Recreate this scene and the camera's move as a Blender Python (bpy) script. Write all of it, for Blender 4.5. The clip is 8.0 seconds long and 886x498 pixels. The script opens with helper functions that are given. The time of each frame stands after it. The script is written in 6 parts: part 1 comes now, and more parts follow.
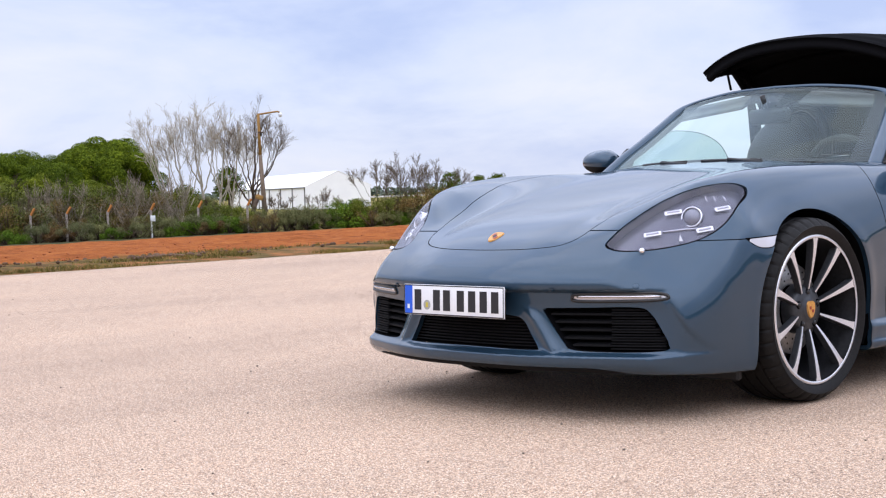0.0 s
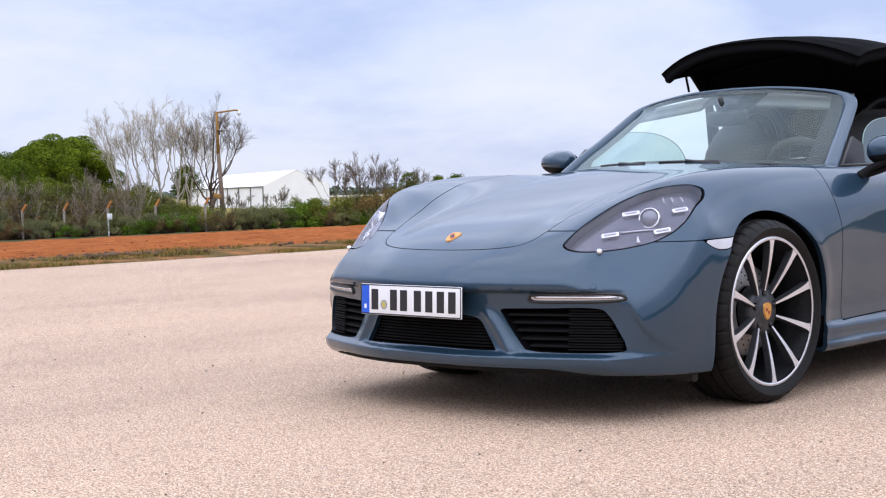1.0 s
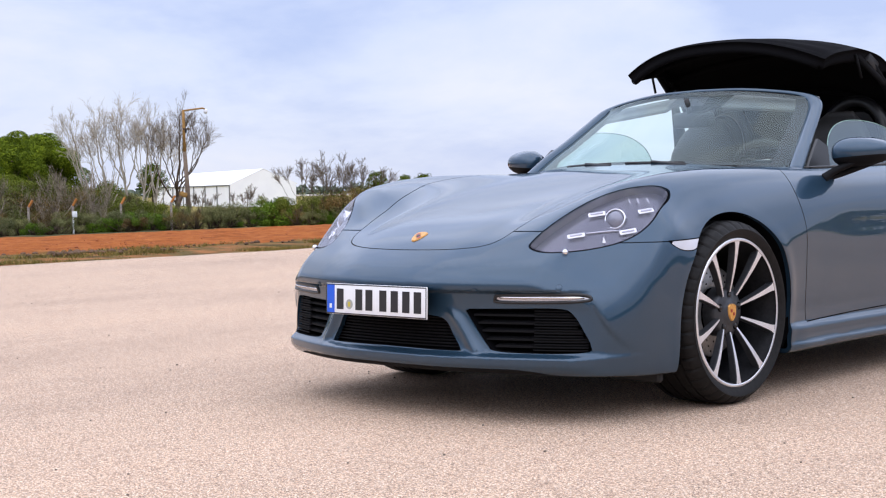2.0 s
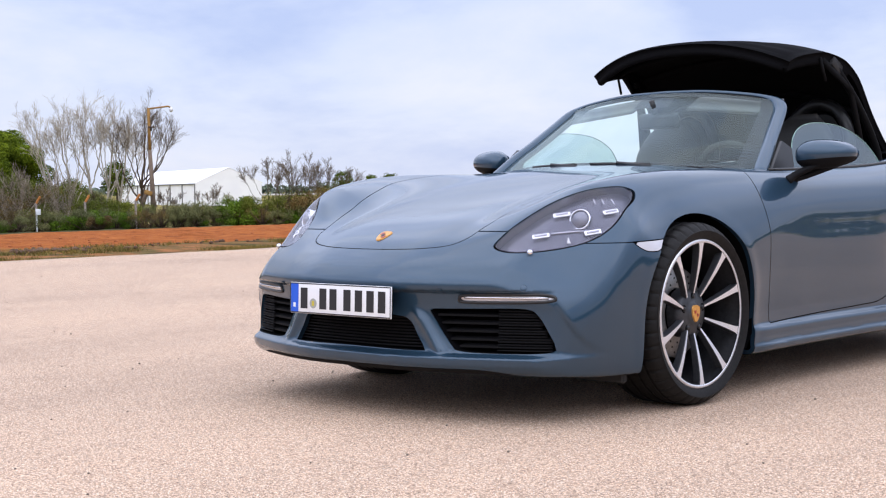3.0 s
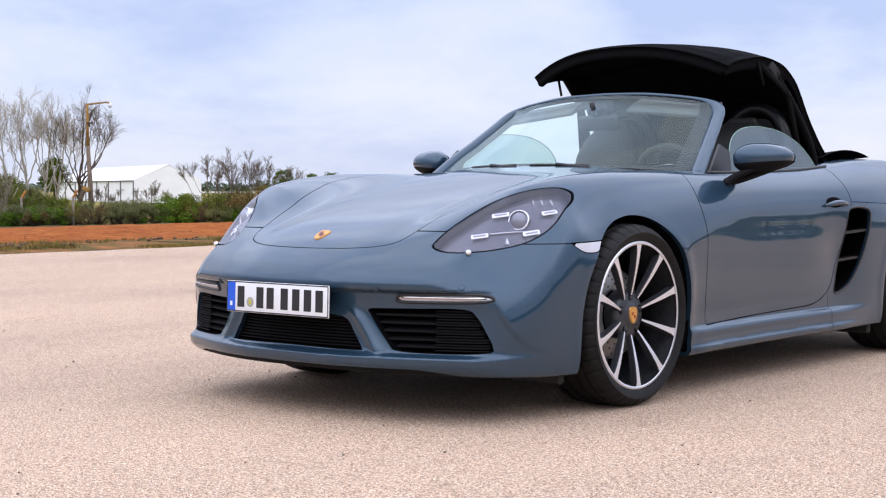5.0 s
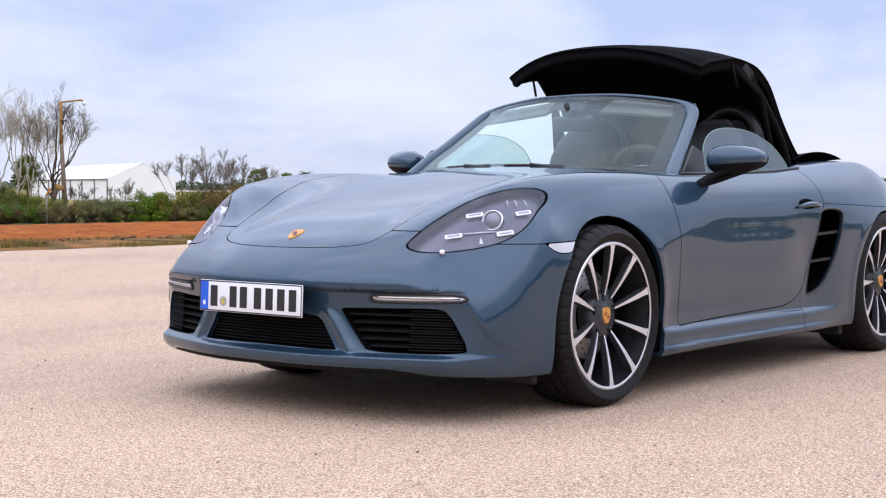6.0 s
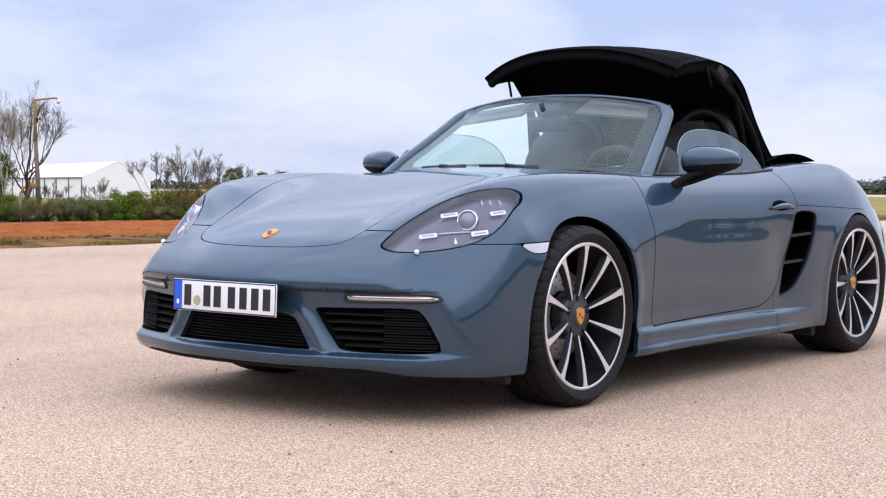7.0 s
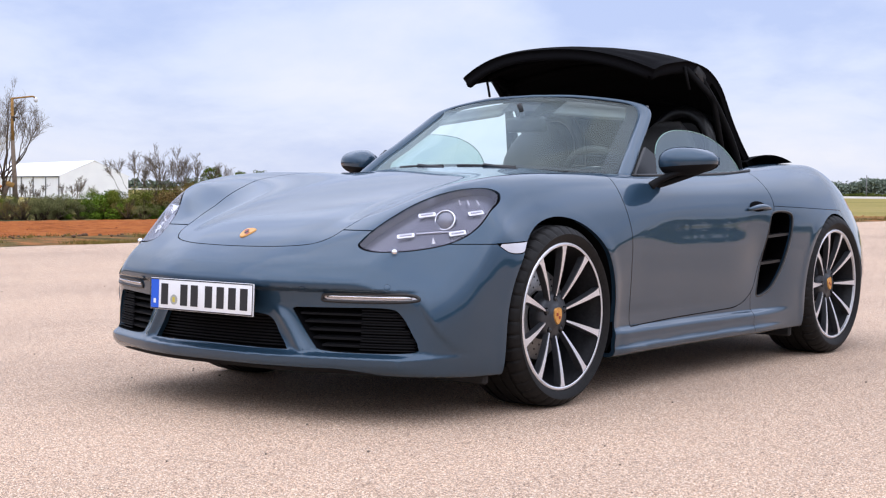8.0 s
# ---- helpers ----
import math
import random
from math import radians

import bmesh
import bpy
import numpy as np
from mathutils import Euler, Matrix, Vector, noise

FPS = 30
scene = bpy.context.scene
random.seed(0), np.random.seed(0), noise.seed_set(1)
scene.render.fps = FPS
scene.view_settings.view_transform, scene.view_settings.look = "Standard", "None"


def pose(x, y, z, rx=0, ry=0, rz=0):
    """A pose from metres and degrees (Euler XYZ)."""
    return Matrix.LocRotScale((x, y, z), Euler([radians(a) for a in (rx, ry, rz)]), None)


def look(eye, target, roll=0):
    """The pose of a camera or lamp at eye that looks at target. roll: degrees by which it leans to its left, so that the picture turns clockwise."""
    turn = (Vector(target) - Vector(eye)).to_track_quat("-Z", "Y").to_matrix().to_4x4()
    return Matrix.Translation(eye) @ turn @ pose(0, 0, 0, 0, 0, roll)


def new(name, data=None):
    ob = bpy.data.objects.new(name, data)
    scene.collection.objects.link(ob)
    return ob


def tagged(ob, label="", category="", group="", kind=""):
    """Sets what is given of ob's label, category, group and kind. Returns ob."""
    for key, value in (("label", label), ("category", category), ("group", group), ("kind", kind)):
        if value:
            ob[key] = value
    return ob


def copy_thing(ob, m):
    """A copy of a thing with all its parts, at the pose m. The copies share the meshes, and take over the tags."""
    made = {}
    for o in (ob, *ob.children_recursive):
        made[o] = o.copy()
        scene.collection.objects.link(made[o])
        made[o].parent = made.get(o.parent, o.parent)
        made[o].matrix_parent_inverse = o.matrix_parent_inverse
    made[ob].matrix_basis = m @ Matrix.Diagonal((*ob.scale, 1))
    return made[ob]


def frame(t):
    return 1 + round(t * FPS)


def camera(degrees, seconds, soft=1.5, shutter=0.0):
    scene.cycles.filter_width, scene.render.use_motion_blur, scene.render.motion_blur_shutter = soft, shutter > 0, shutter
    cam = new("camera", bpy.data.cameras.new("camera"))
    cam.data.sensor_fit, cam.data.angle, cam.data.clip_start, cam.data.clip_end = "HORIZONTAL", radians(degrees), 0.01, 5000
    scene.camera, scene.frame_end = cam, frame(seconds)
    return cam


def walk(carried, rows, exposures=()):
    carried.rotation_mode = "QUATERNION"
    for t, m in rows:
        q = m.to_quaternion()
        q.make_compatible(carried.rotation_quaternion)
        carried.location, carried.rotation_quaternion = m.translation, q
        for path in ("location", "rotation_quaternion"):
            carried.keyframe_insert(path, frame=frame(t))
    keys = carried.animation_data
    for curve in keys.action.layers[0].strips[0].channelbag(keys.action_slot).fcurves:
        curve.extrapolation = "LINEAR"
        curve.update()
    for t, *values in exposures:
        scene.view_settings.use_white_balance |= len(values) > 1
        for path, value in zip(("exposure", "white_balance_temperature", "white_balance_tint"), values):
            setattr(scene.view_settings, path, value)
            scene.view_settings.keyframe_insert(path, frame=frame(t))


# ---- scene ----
cam = camera(33.56, 8.0, soft=1.2)
# seconds, eye, yaw, pitch, roll: a slow pan on a nearly fixed spot
PATH = [
    (0.0, 3.8232, -4.6276, 0.8092, 46.808, -2.242, -1.887),
    (0.5, 3.8161, -4.6171, 0.8077, 45.972, -2.264, -1.717),
    (1.0, 3.8101, -4.6089, 0.8070, 45.194, -2.284, -1.491),
    (1.5, 3.8070, -4.6037, 0.8076, 44.557, -2.309, -1.324),
    (3.0, 3.7981, -4.5861, 0.8035, 42.562, -2.330, -0.747),
    (3.5, 3.7949, -4.5814, 0.8027, 41.975, -2.337, -0.564),
    (4.0, 3.7915, -4.5759, 0.8023, 41.394, -2.339, -0.431),
    (4.5, 3.7921, -4.5730, 0.8021, 40.782, -2.343, -0.270),
    (6.0, 3.7958, -4.5688, 0.8016, 39.250, -2.352, 0.158),
    (6.5, 3.7972, -4.5678, 0.8016, 38.753, -2.348, 0.291),
    (7.0, 3.7982, -4.5664, 0.8010, 38.295, -2.343, 0.429),
    (7.5, 3.7994, -4.5666, 0.7998, 37.869, -2.329, 0.524),
    (8.0, 3.7997, -4.5642, 0.7998, 37.453, -2.328, 0.621),
]
walk(cam, [(t, pose(x, y, z, 90 + pitch, 0, yaw) @ pose(0, 0, 0, 0, 0, roll)) for t, x, y, z, yaw, pitch, roll in PATH])

# ---- sky, sun ----
SUN_UP, SUN_ROUND = 63.0, 151.0


def build_sky():
    world = bpy.data.worlds.new("overcast_sky")
    scene.world = world
    world.use_nodes = True
    nt = world.node_tree
    nt.nodes.clear()
    out = nt.nodes.new("ShaderNodeOutputWorld")
    bg = nt.nodes.new("ShaderNodeBackground")
    sky = nt.nodes.new("ShaderNodeTexSky")
    sky.sky_type, sky.sun_disc = "NISHITA", False
    sky.sun_elevation, sky.sun_rotation = radians(SUN_UP), radians(SUN_ROUND)
    sky.air_density, sky.dust_density, sky.ozone_density = 1.0, 1.5, 2.0
    dim = nt.nodes.new("ShaderNodeVectorMath")
    dim.operation = "SCALE"
    dim.inputs["Scale"].default_value = 0.12
    nt.links.new(sky.outputs[0], dim.inputs[0])
    tc = nt.nodes.new("ShaderNodeTexCoord")
    mp = nt.nodes.new("ShaderNodeMapping")
    mp.inputs["Scale"].default_value = (1.0, 1.0, 2.8)
    mp.inputs["Rotation"].default_value = (radians(1.5), radians(-2), 0)
    nt.links.new(tc.outputs["Generated"], mp.inputs[0])
    big = nt.nodes.new("ShaderNodeTexNoise")
    big.inputs["Scale"].default_value, big.inputs["Detail"].default_value = 3.6, 7.0
    big.inputs["Roughness"].default_value, big.inputs["Distortion"].default_value = 0.55, 0.35
    nt.links.new(mp.outputs[0], big.inputs["Vector"])
    ramp = nt.nodes.new("ShaderNodeValToRGB")
    el = ramp.color_ramp.elements
    el[0].position, el[0].color = 0.38, (0.51, 0.60, 0.91, 1)
    el[1].position, el[1].color = 0.66, (0.81, 0.835, 0.98, 1)
    mid = el.new(0.5)
    mid.color = (0.67, 0.74, 0.98, 1)
    nt.links.new(big.outputs["Fac"], ramp.inputs[0])
    # cloud cover is brighter overhead than at the horizon
    sep = nt.nodes.new("ShaderNodeSeparateXYZ")
    nt.links.new(tc.outputs["Generated"], sep.inputs[0])
    up = nt.nodes.new("ShaderNodeValToRGB")
    ue = up.color_ramp.elements
    ue[0].position, ue[0].color = 0.02, (1.13, 1.09, 1.01, 1)
    ue[1].position, ue[1].color = 0.90, (2.35, 2.32, 2.23, 1)
    for p in (0.10, 0.17):
        ue.new(p).color = (1.0, 1.0, 1.0, 1)
    low = ue.new(0.30)
    low.color = (1.22, 1.21, 1.17, 1)
    half = ue.new(0.52)
    half.color = (2.35, 2.32, 2.24, 1)
    nt.links.new(sep.outputs["Z"], up.inputs[0])
    bright = nt.nodes.new("ShaderNodeVectorMath")
    bright.operation = "MULTIPLY"
    nt.links.new(up.outputs[0], bright.inputs[1])
    # heavier, brighter banks of cloud overhead
    bank = nt.nodes.new("ShaderNodeTexNoise")
    bank.inputs["Scale"].default_value, bank.inputs["Detail"].default_value = 4.5, 5.0
    bank.inputs["Roughness"].default_value, bank.inputs["Distortion"].default_value = 0.55, 0.6
    nt.links.new(tc.outputs["Generated"], bank.inputs["Vector"])
    swing = nt.nodes.new("ShaderNodeMapRange")
    swing.inputs["From Min"].default_value, swing.inputs["From Max"].default_value = 0.36, 0.64
    swing.inputs["To Min"].default_value, swing.inputs["To Max"].default_value = 0.84, 1.16
    nt.links.new(bank.outputs["Fac"], swing.inputs["Value"])
    high = nt.nodes.new("ShaderNodeMapRange")
    high.inputs["From Min"].default_value, high.inputs["From Max"].default_value = 0.16, 0.40
    nt.links.new(sep.outputs["Z"], high.inputs["Value"])
    part_way = nt.nodes.new("ShaderNodeMath")
    part_way.operation = "MULTIPLY"
    part_way.inputs[1].default_value = 0.5
    nt.links.new(high.outputs[0], part_way.inputs[0])
    calm = nt.nodes.new("ShaderNodeMix")
    calm.data_type = "RGBA"
    calm.inputs["B"].default_value = (0.70, 0.755, 0.965, 1)
    nt.links.new(part_way.outputs[0], calm.inputs["Factor"])
    nt.links.new(ramp.outputs[0], calm.inputs["A"])
    nt.links.new(calm.outputs["Result"], bright.inputs[0])
    gain = nt.nodes.new("ShaderNodeMix")
    gain.inputs[2].default_value = 1.0
    nt.links.new(high.outputs[0], gain.inputs[0])
    nt.links.new(swing.outputs[0], gain.inputs[3])
    banked = nt.nodes.new("ShaderNodeVectorMath")
    banked.operation = "SCALE"
    nt.links.new(bright.outputs[0], banked.inputs[0])
    nt.links.new(gain.outputs[0], banked.inputs["Scale"])
    mix = nt.nodes.new("ShaderNodeMix")
    mix.data_type = "RGBA"
    mix.inputs["Factor"].default_value = 0.85
    nt.links.new(dim.outputs[0], mix.inputs["A"])
    nt.links.new(banked.outputs[0], mix.inputs["B"])
    nt.links.new(mix.outputs["Result"], bg.inputs["Color"])
    bg.inputs["Strength"].default_value = 1.0
    nt.links.new(bg.outputs[0], out.inputs[0])


build_sky()
sun = new("sun", bpy.data.lights.new("sun", "SUN"))
sun.data.energy, sun.data.angle, sun.data.color = 0.85, radians(110), (1.0, 0.89, 0.76)
sun.matrix_world = look((0.25, -0.45, 1.0), (0, 0, 0))
scene.view_settings.exposure = 0.15

# ---- materials ----
def material(name, colour=(0.5, 0.5, 0.5), rough=0.5, metal=0.0, coat=0.0, spec=0.5):
    m = bpy.data.materials.new(name)
    m.use_nodes = True
    b = m.node_tree.nodes["Principled BSDF"]
    b.inputs["Base Color"].default_value = (*colour, 1)
    b.inputs["Roughness"].default_value = rough
    b.inputs["Metallic"].default_value = metal
    b.inputs["Coat Weight"].default_value = coat
    b.inputs["Coat Roughness"].default_value = 0.02
    b.inputs["Coat IOR"].default_value = 1.58
    b.inputs["Specular IOR Level"].default_value = spec
    return m


def noise_node(m, scale, detail=4.0, rough=0.55, coords="Object", squash=None):
    nt = m.node_tree
    tc = nt.nodes.new("ShaderNodeTexCoord")
    n = nt.nodes.new("ShaderNodeTexNoise")
    n.inputs["Scale"].default_value, n.inputs["Detail"].default_value, n.inputs["Roughness"].default_value = scale, detail, rough
    if squash:
        mp = nt.nodes.new("ShaderNodeMapping")
        mp.inputs["Scale"].default_value = squash
        nt.links.new(tc.outputs[coords], mp.inputs[0])
        nt.links.new(mp.outputs[0], n.inputs["Vector"])
    else:
        nt.links.new(tc.outputs[coords], n.inputs["Vector"])
    return n.outputs["Fac"]


def ramp_node(m, fac, stops):
    r = m.node_tree.nodes.new("ShaderNodeValToRGB")
    el = r.color_ramp.elements
    while len(el) < len(stops):
        el.new(0.5)
    for e, (p, c) in zip(el, stops):
        e.position, e.color = p, (*c, 1)
    m.node_tree.links.new(fac, r.inputs[0])
    return r.outputs[0]


def mix_node(m, fac, a, b, how="MIX"):
    n = m.node_tree.nodes.new("ShaderNodeMix")
    n.data_type, n.blend_type = "RGBA", how
    for key, v in (("Factor", fac), ("A", a), ("B", b)):
        sock = n.inputs[key]
        if isinstance(v, (int, float)):
            sock.default_value = v
        elif isinstance(v, tuple):
            sock.default_value = (*v, 1)
        else:
            m.node_tree.links.new(v, sock)
    return n.outputs["Result"]


def to_base(m, sock, key="Base Color"):
    m.node_tree.links.new(sock, m.node_tree.nodes["Principled BSDF"].inputs[key])


def bump(m, height, strength, distance):
    nt = m.node_tree
    b = nt.nodes.new("ShaderNodeBump")
    b.inputs["Strength"].default_value, b.inputs["Distance"].default_value = strength, distance
    nt.links.new(height, b.inputs["Height"])
    nt.links.new(b.outputs[0], nt.nodes["Principled BSDF"].inputs["Normal"])


def speckled(name, stops, scale, rough, bump_d=0.0, strength=0.6, metal=0.0, detail=5.0, spec=0.35):
    m = material(name, rough=rough, metal=metal, spec=spec)
    n = noise_node(m, scale, detail)
    to_base(m, ramp_node(m, n, stops))
    if bump_d:
        bump(m, n, strength, bump_d)
    return m


def pane_glass(name, tint, sheen=(1.0, 1.0, 1.0), face_on=0.08):
    """Thin window glass: a tinted see-through layer with a mirror-like sheen."""
    m = bpy.data.materials.new(name)
    m.use_nodes = True
    nt = m.node_tree
    nt.nodes.clear()
    out = nt.nodes.new("ShaderNodeOutputMaterial")
    clear = nt.nodes.new("ShaderNodeBsdfTransparent")
    clear.inputs["Color"].default_value = (*tint, 1)
    shine = nt.nodes.new("ShaderNodeBsdfGlossy")
    shine.inputs["Color"].default_value = (*sheen, 1)
    shine.inputs["Roughness"].default_value = 0.02
    graze = nt.nodes.new("ShaderNodeLayerWeight")
    graze.inputs["Blend"].default_value = 0.5
    fifth = nt.nodes.new("ShaderNodeMath")
    fifth.operation = "POWER"
    fifth.inputs[1].default_value = 5.0
    nt.links.new(graze.outputs["Facing"], fifth.inputs[0])
    fres = nt.nodes.new("ShaderNodeMath")
    fres.operation = "MULTIPLY_ADD"
    fres.inputs[1].default_value, fres.inputs[2].default_value = 1.0 - face_on, face_on
    nt.links.new(fifth.outputs[0], fres.inputs[0])
    mix = nt.nodes.new("ShaderNodeMixShader")
    nt.links.new(fres.outputs[0], mix.inputs[0])
    nt.links.new(clear.outputs[0], mix.inputs[1])
    nt.links.new(shine.outputs[0], mix.inputs[2])
    nt.links.new(mix.outputs[0], out.inputs[0])
    return m


def car_paint():
    """Metallic paint: fine flakes that scatter the sky softly under a clear lacquer."""
    m = material("slate_blue_paint", (0.03, 0.06, 0.097), 0.36, 0.50, 1.0, 0.0)
    m.node_tree.nodes["Principled BSDF"].inputs["Coat IOR"].default_value = 1.52
    n = noise_node(m, 900.0, 2.0)
    to_base(m, ramp_node(m, n, [(0.3, (0.023, 0.053, 0.088)), (0.7, (0.031, 0.066, 0.107))]))
    return m


PAINT = car_paint()
BLACK = speckled("black_trim_plastic", [(0.3, (0.010, 0.010, 0.011)), (0.7, (0.018, 0.018, 0.019))], 220.0, 0.55, 0.0006)
GRILLE = material("dull_black_plastic", (0.006, 0.006, 0.007), 0.7, spec=0.12)
SATIN = material("satin_black", (0.012, 0.012, 0.013), 0.35)
VOID = material("matt_black_recess", (0.004, 0.004, 0.005), 0.95, spec=0.05)
RUBBER = speckled("tyre_rubber", [(0.3, (0.006, 0.006, 0.006)), (0.75, (0.013, 0.012, 0.012))], 60.0, 0.62, 0.0004, spec=0.2)
ALLOY = speckled("machined_alloy", [(0.3, (0.72, 0.72, 0.75)), (0.7, (0.82, 0.82, 0.85))], 90.0, 0.34, metal=0.75)
TITAN = speckled("dark_grey_wheel_paint", [(0.3, (0.040, 0.042, 0.047)), (0.7, (0.055, 0.058, 0.064))], 80.0, 0.35, metal=0.4)
BARREL = speckled("dark_wheel_barrel", [(0.3, (0.012, 0.012, 0.014)), (0.7, (0.022, 0.023, 0.026))], 80.0, 0.45, metal=0.3)
STEEL = speckled("brake_disc_steel", [(0.3, (0.30, 0.29, 0.28)), (0.7, (0.42, 0.41, 0.40))], 130.0, 0.38, metal=0.9)
IRON = speckled("grey_cast_iron", [(0.3, (0.14, 0.14, 0.14)), (0.7, (0.22, 0.22, 0.22))], 130.0, 0.6, metal=0.4)
CHROME = material("chrome", (0.8, 0.8, 0.82), 0.08, 1.0)
WHITE = speckled("white_enamel", [(0.3, (0.76, 0.77, 0.78)), (0.7, (0.80, 0.81, 0.82))], 40.0, 0.35)
PLATE_BLUE = material("blue_enamel", (0.01, 0.10, 0.62), 0.35)
INK = material("black_enamel", (0.012, 0.012, 0.014), 0.4)
GOLD = speckled("gold_enamel", [(0.35, (0.55, 0.25, 0.05)), (0.65, (0.75, 0.40, 0.12))], 260.0, 0.35, metal=0.4)
RED = material("dark_red_enamel", (0.30, 0.03, 0.02), 0.35)
CLOTH = speckled("black_roof_canvas", [(0.3, (0.004, 0.004, 0.005)), (0.7, (0.008, 0.008, 0.009))], 500.0, 0.95, spec=0.05)
LEATHER = speckled("black_leather", [(0.3, (0.020, 0.020, 0.021)), (0.7, (0.034, 0.033, 0.033))], 120.0, 0.55)
LAMP_GREY = material("headlamp_inner_grey", (0.095, 0.096, 0.125), 0.22, 0.45)
CLEAR = pane_glass("clear_lamp_cover", (0.93, 0.93, 0.97), (0.95, 0.95, 1.0), 0.045)
SCREEN = pane_glass("windscreen_glass", (0.84, 0.95, 0.90), (0.80, 0.93, 0.92), 0.055)
SIDE_GLASS = pane_glass("green_tinted_side_glass", (0.72, 0.90, 0.82), (0.88, 0.97, 0.95), 0.20)

# ---- mesh tools ----
def solid(name, pts, faces, mat, parent=None, label="", normals=None, smooth=True, mats=None, slots=None):
    me = bpy.data.meshes.new(name)
    me.from_pydata([tuple(map(float, p)) for p in pts], [], [tuple(map(int, f)) for f in faces])
    for m in mats or [mat]:
        me.materials.append(m)
    if slots is not None:
        me.polygons.foreach_set("material_index", np.asarray(slots, dtype=np.int32))
    if smooth:
        me.shade_smooth()
    if normals is not None:
        me.normals_split_custom_set_from_vertices([tuple(map(float, n)) for n in normals])
    ob = new(name, me)
    if parent:
        ob.parent = parent
    if label:
        ob["label"] = label
    return ob


def part(name, bm, mat, parent=None, label="", smooth=True):
    me = bpy.data.meshes.new(name)
    bm.to_mesh(me)
    bm.free()
    me.materials.append(mat)
    if smooth:
        me.shade_smooth()
        me.set_sharp_from_angle(angle=radians(35))
    ob = new(name, me)
    if parent:
        ob.parent = parent
    if label:
        ob["label"] = label
    return ob


def thing(name, at, label, category, group="", kind=""):
    ob = new(name)
    ob.empty_display_size = 0.1
    ob.matrix_basis = at if isinstance(at, Matrix) else pose(*at)
    return tagged(ob, label, category, group, kind)


def grid(fn, us, vs, ring_u=False, ring_v=False):
    nu, nv = len(us), len(vs)
    pts = [fn(u, v) for u in us for v in vs]
    faces = [(i * nv + j, (i + 1) % nu * nv + j, (i + 1) % nu * nv + (j + 1) % nv, i * nv + (j + 1) % nv)
             for i in range(nu if ring_u else nu - 1) for j in range(nv if ring_v else nv - 1)]
    return pts, faces


def join(*pieces):
    pts, faces = [], []
    for p, f in pieces:
        k = len(pts)
        pts += [tuple(q) for q in p]
        faces += [tuple(i + k for i in g) for g in f]
    return pts, faces


def lathe(profile, n=64, wobble=None):
    """Turns (radius, along) pairs about the x axis."""
    def at(a, k):
        r, h = profile[k]
        if wobble:
            r += wobble(a, k)
        return (h, r * math.cos(2 * math.pi * a / n), r * math.sin(2 * math.pi * a / n))
    return grid(at, range(n), range(len(profile)), ring_u=True)


def tube(path, radius, n=10, flat=1.0, caps=True):
    """A round or flattened bar along a path; radius may be a list."""
    p = [Vector(q) for q in path]
    rings = []
    side = None
    for i, q in enumerate(p):
        d = (p[min(i + 1, len(p) - 1)] - p[max(i - 1, 0)]).normalized()
        if side is None:
            side = d.orthogonal().normalized() if abs(d.z) > 0.95 else d.cross(Vector((0, 0, 1))).normalized()
        side = (side - d * side.dot(d)).normalized()
        up = side.cross(d)
        r = radius[i] if isinstance(radius, (list, tuple)) else radius
        rings.append([q + side * r * math.cos(a) + up * r * flat * math.sin(a) for a in (2 * math.pi * k / n for k in range(n))])
    pts = [v for ring in rings for v in ring]
    faces = [(i * n + k, i * n + (k + 1) % n, (i + 1) * n + (k + 1) % n, (i + 1) * n + k) for i in range(len(p) - 1) for k in range(n)]
    if caps:
        faces += [tuple(range(n - 1, -1, -1)), tuple((len(p) - 1) * n + k for k in range(n))]
    return pts, faces


def smooth_path(pts, n=8):
    p = [Vector(q) for q in pts]
    p = [2 * p[0] - p[1]] + p + [2 * p[-1] - p[-2]]
    out = []
    for i in range(1, len(p) - 2):
        a, b, c, d = p[i - 1], p[i], p[i + 1], p[i + 2]
        for t in (k / n for k in range(n)):
            out.append(0.5 * (2 * b + (c - a) * t + (2 * a - 5 * b + 4 * c - d) * t * t + (3 * b - a - 3 * c + d) * t ** 3))
    return out + [p[-2]]


def block(size, bevel=0.01, segments=2, at=(0, 0, 0), turn=(0, 0, 0), taper=None):
    bm = bmesh.new()
    bmesh.ops.create_cube(bm, size=1.0)
    for v in bm.verts:
        v.co = Vector(c * s for c, s in zip(v.co, size))
        if taper and v.co.z > 0:
            v.co.x *= taper[0]
            v.co.y *= taper[1]
    if bevel:
        bmesh.ops.bevel(bm, geom=bm.edges[:], offset=bevel, segments=segments, affect="EDGES", profile=0.5)
    bm.transform(pose(*at, *turn))
    return bm


def blob(centre, radii, n=20, power=2.0, turn=(0, 0, 0)):
    """A rounded body, rounder or boxier by its power."""
    m = pose(*centre, *turn)
    k = 2.0 / power
    def at(u, v):
        a, b = u * 2 * math.pi / n, v * math.pi / (n // 2) - math.pi / 2
        f = lambda w: math.copysign(abs(w) ** k, w)
        return m @ Vector((radii[0] * f(math.cos(b)) * f(math.cos(a)), radii[1] * f(math.cos(b)) * f(math.sin(a)), radii[2] * f(math.sin(b))))
    return grid(at, range(n), range(n // 2 + 1), ring_u=True)


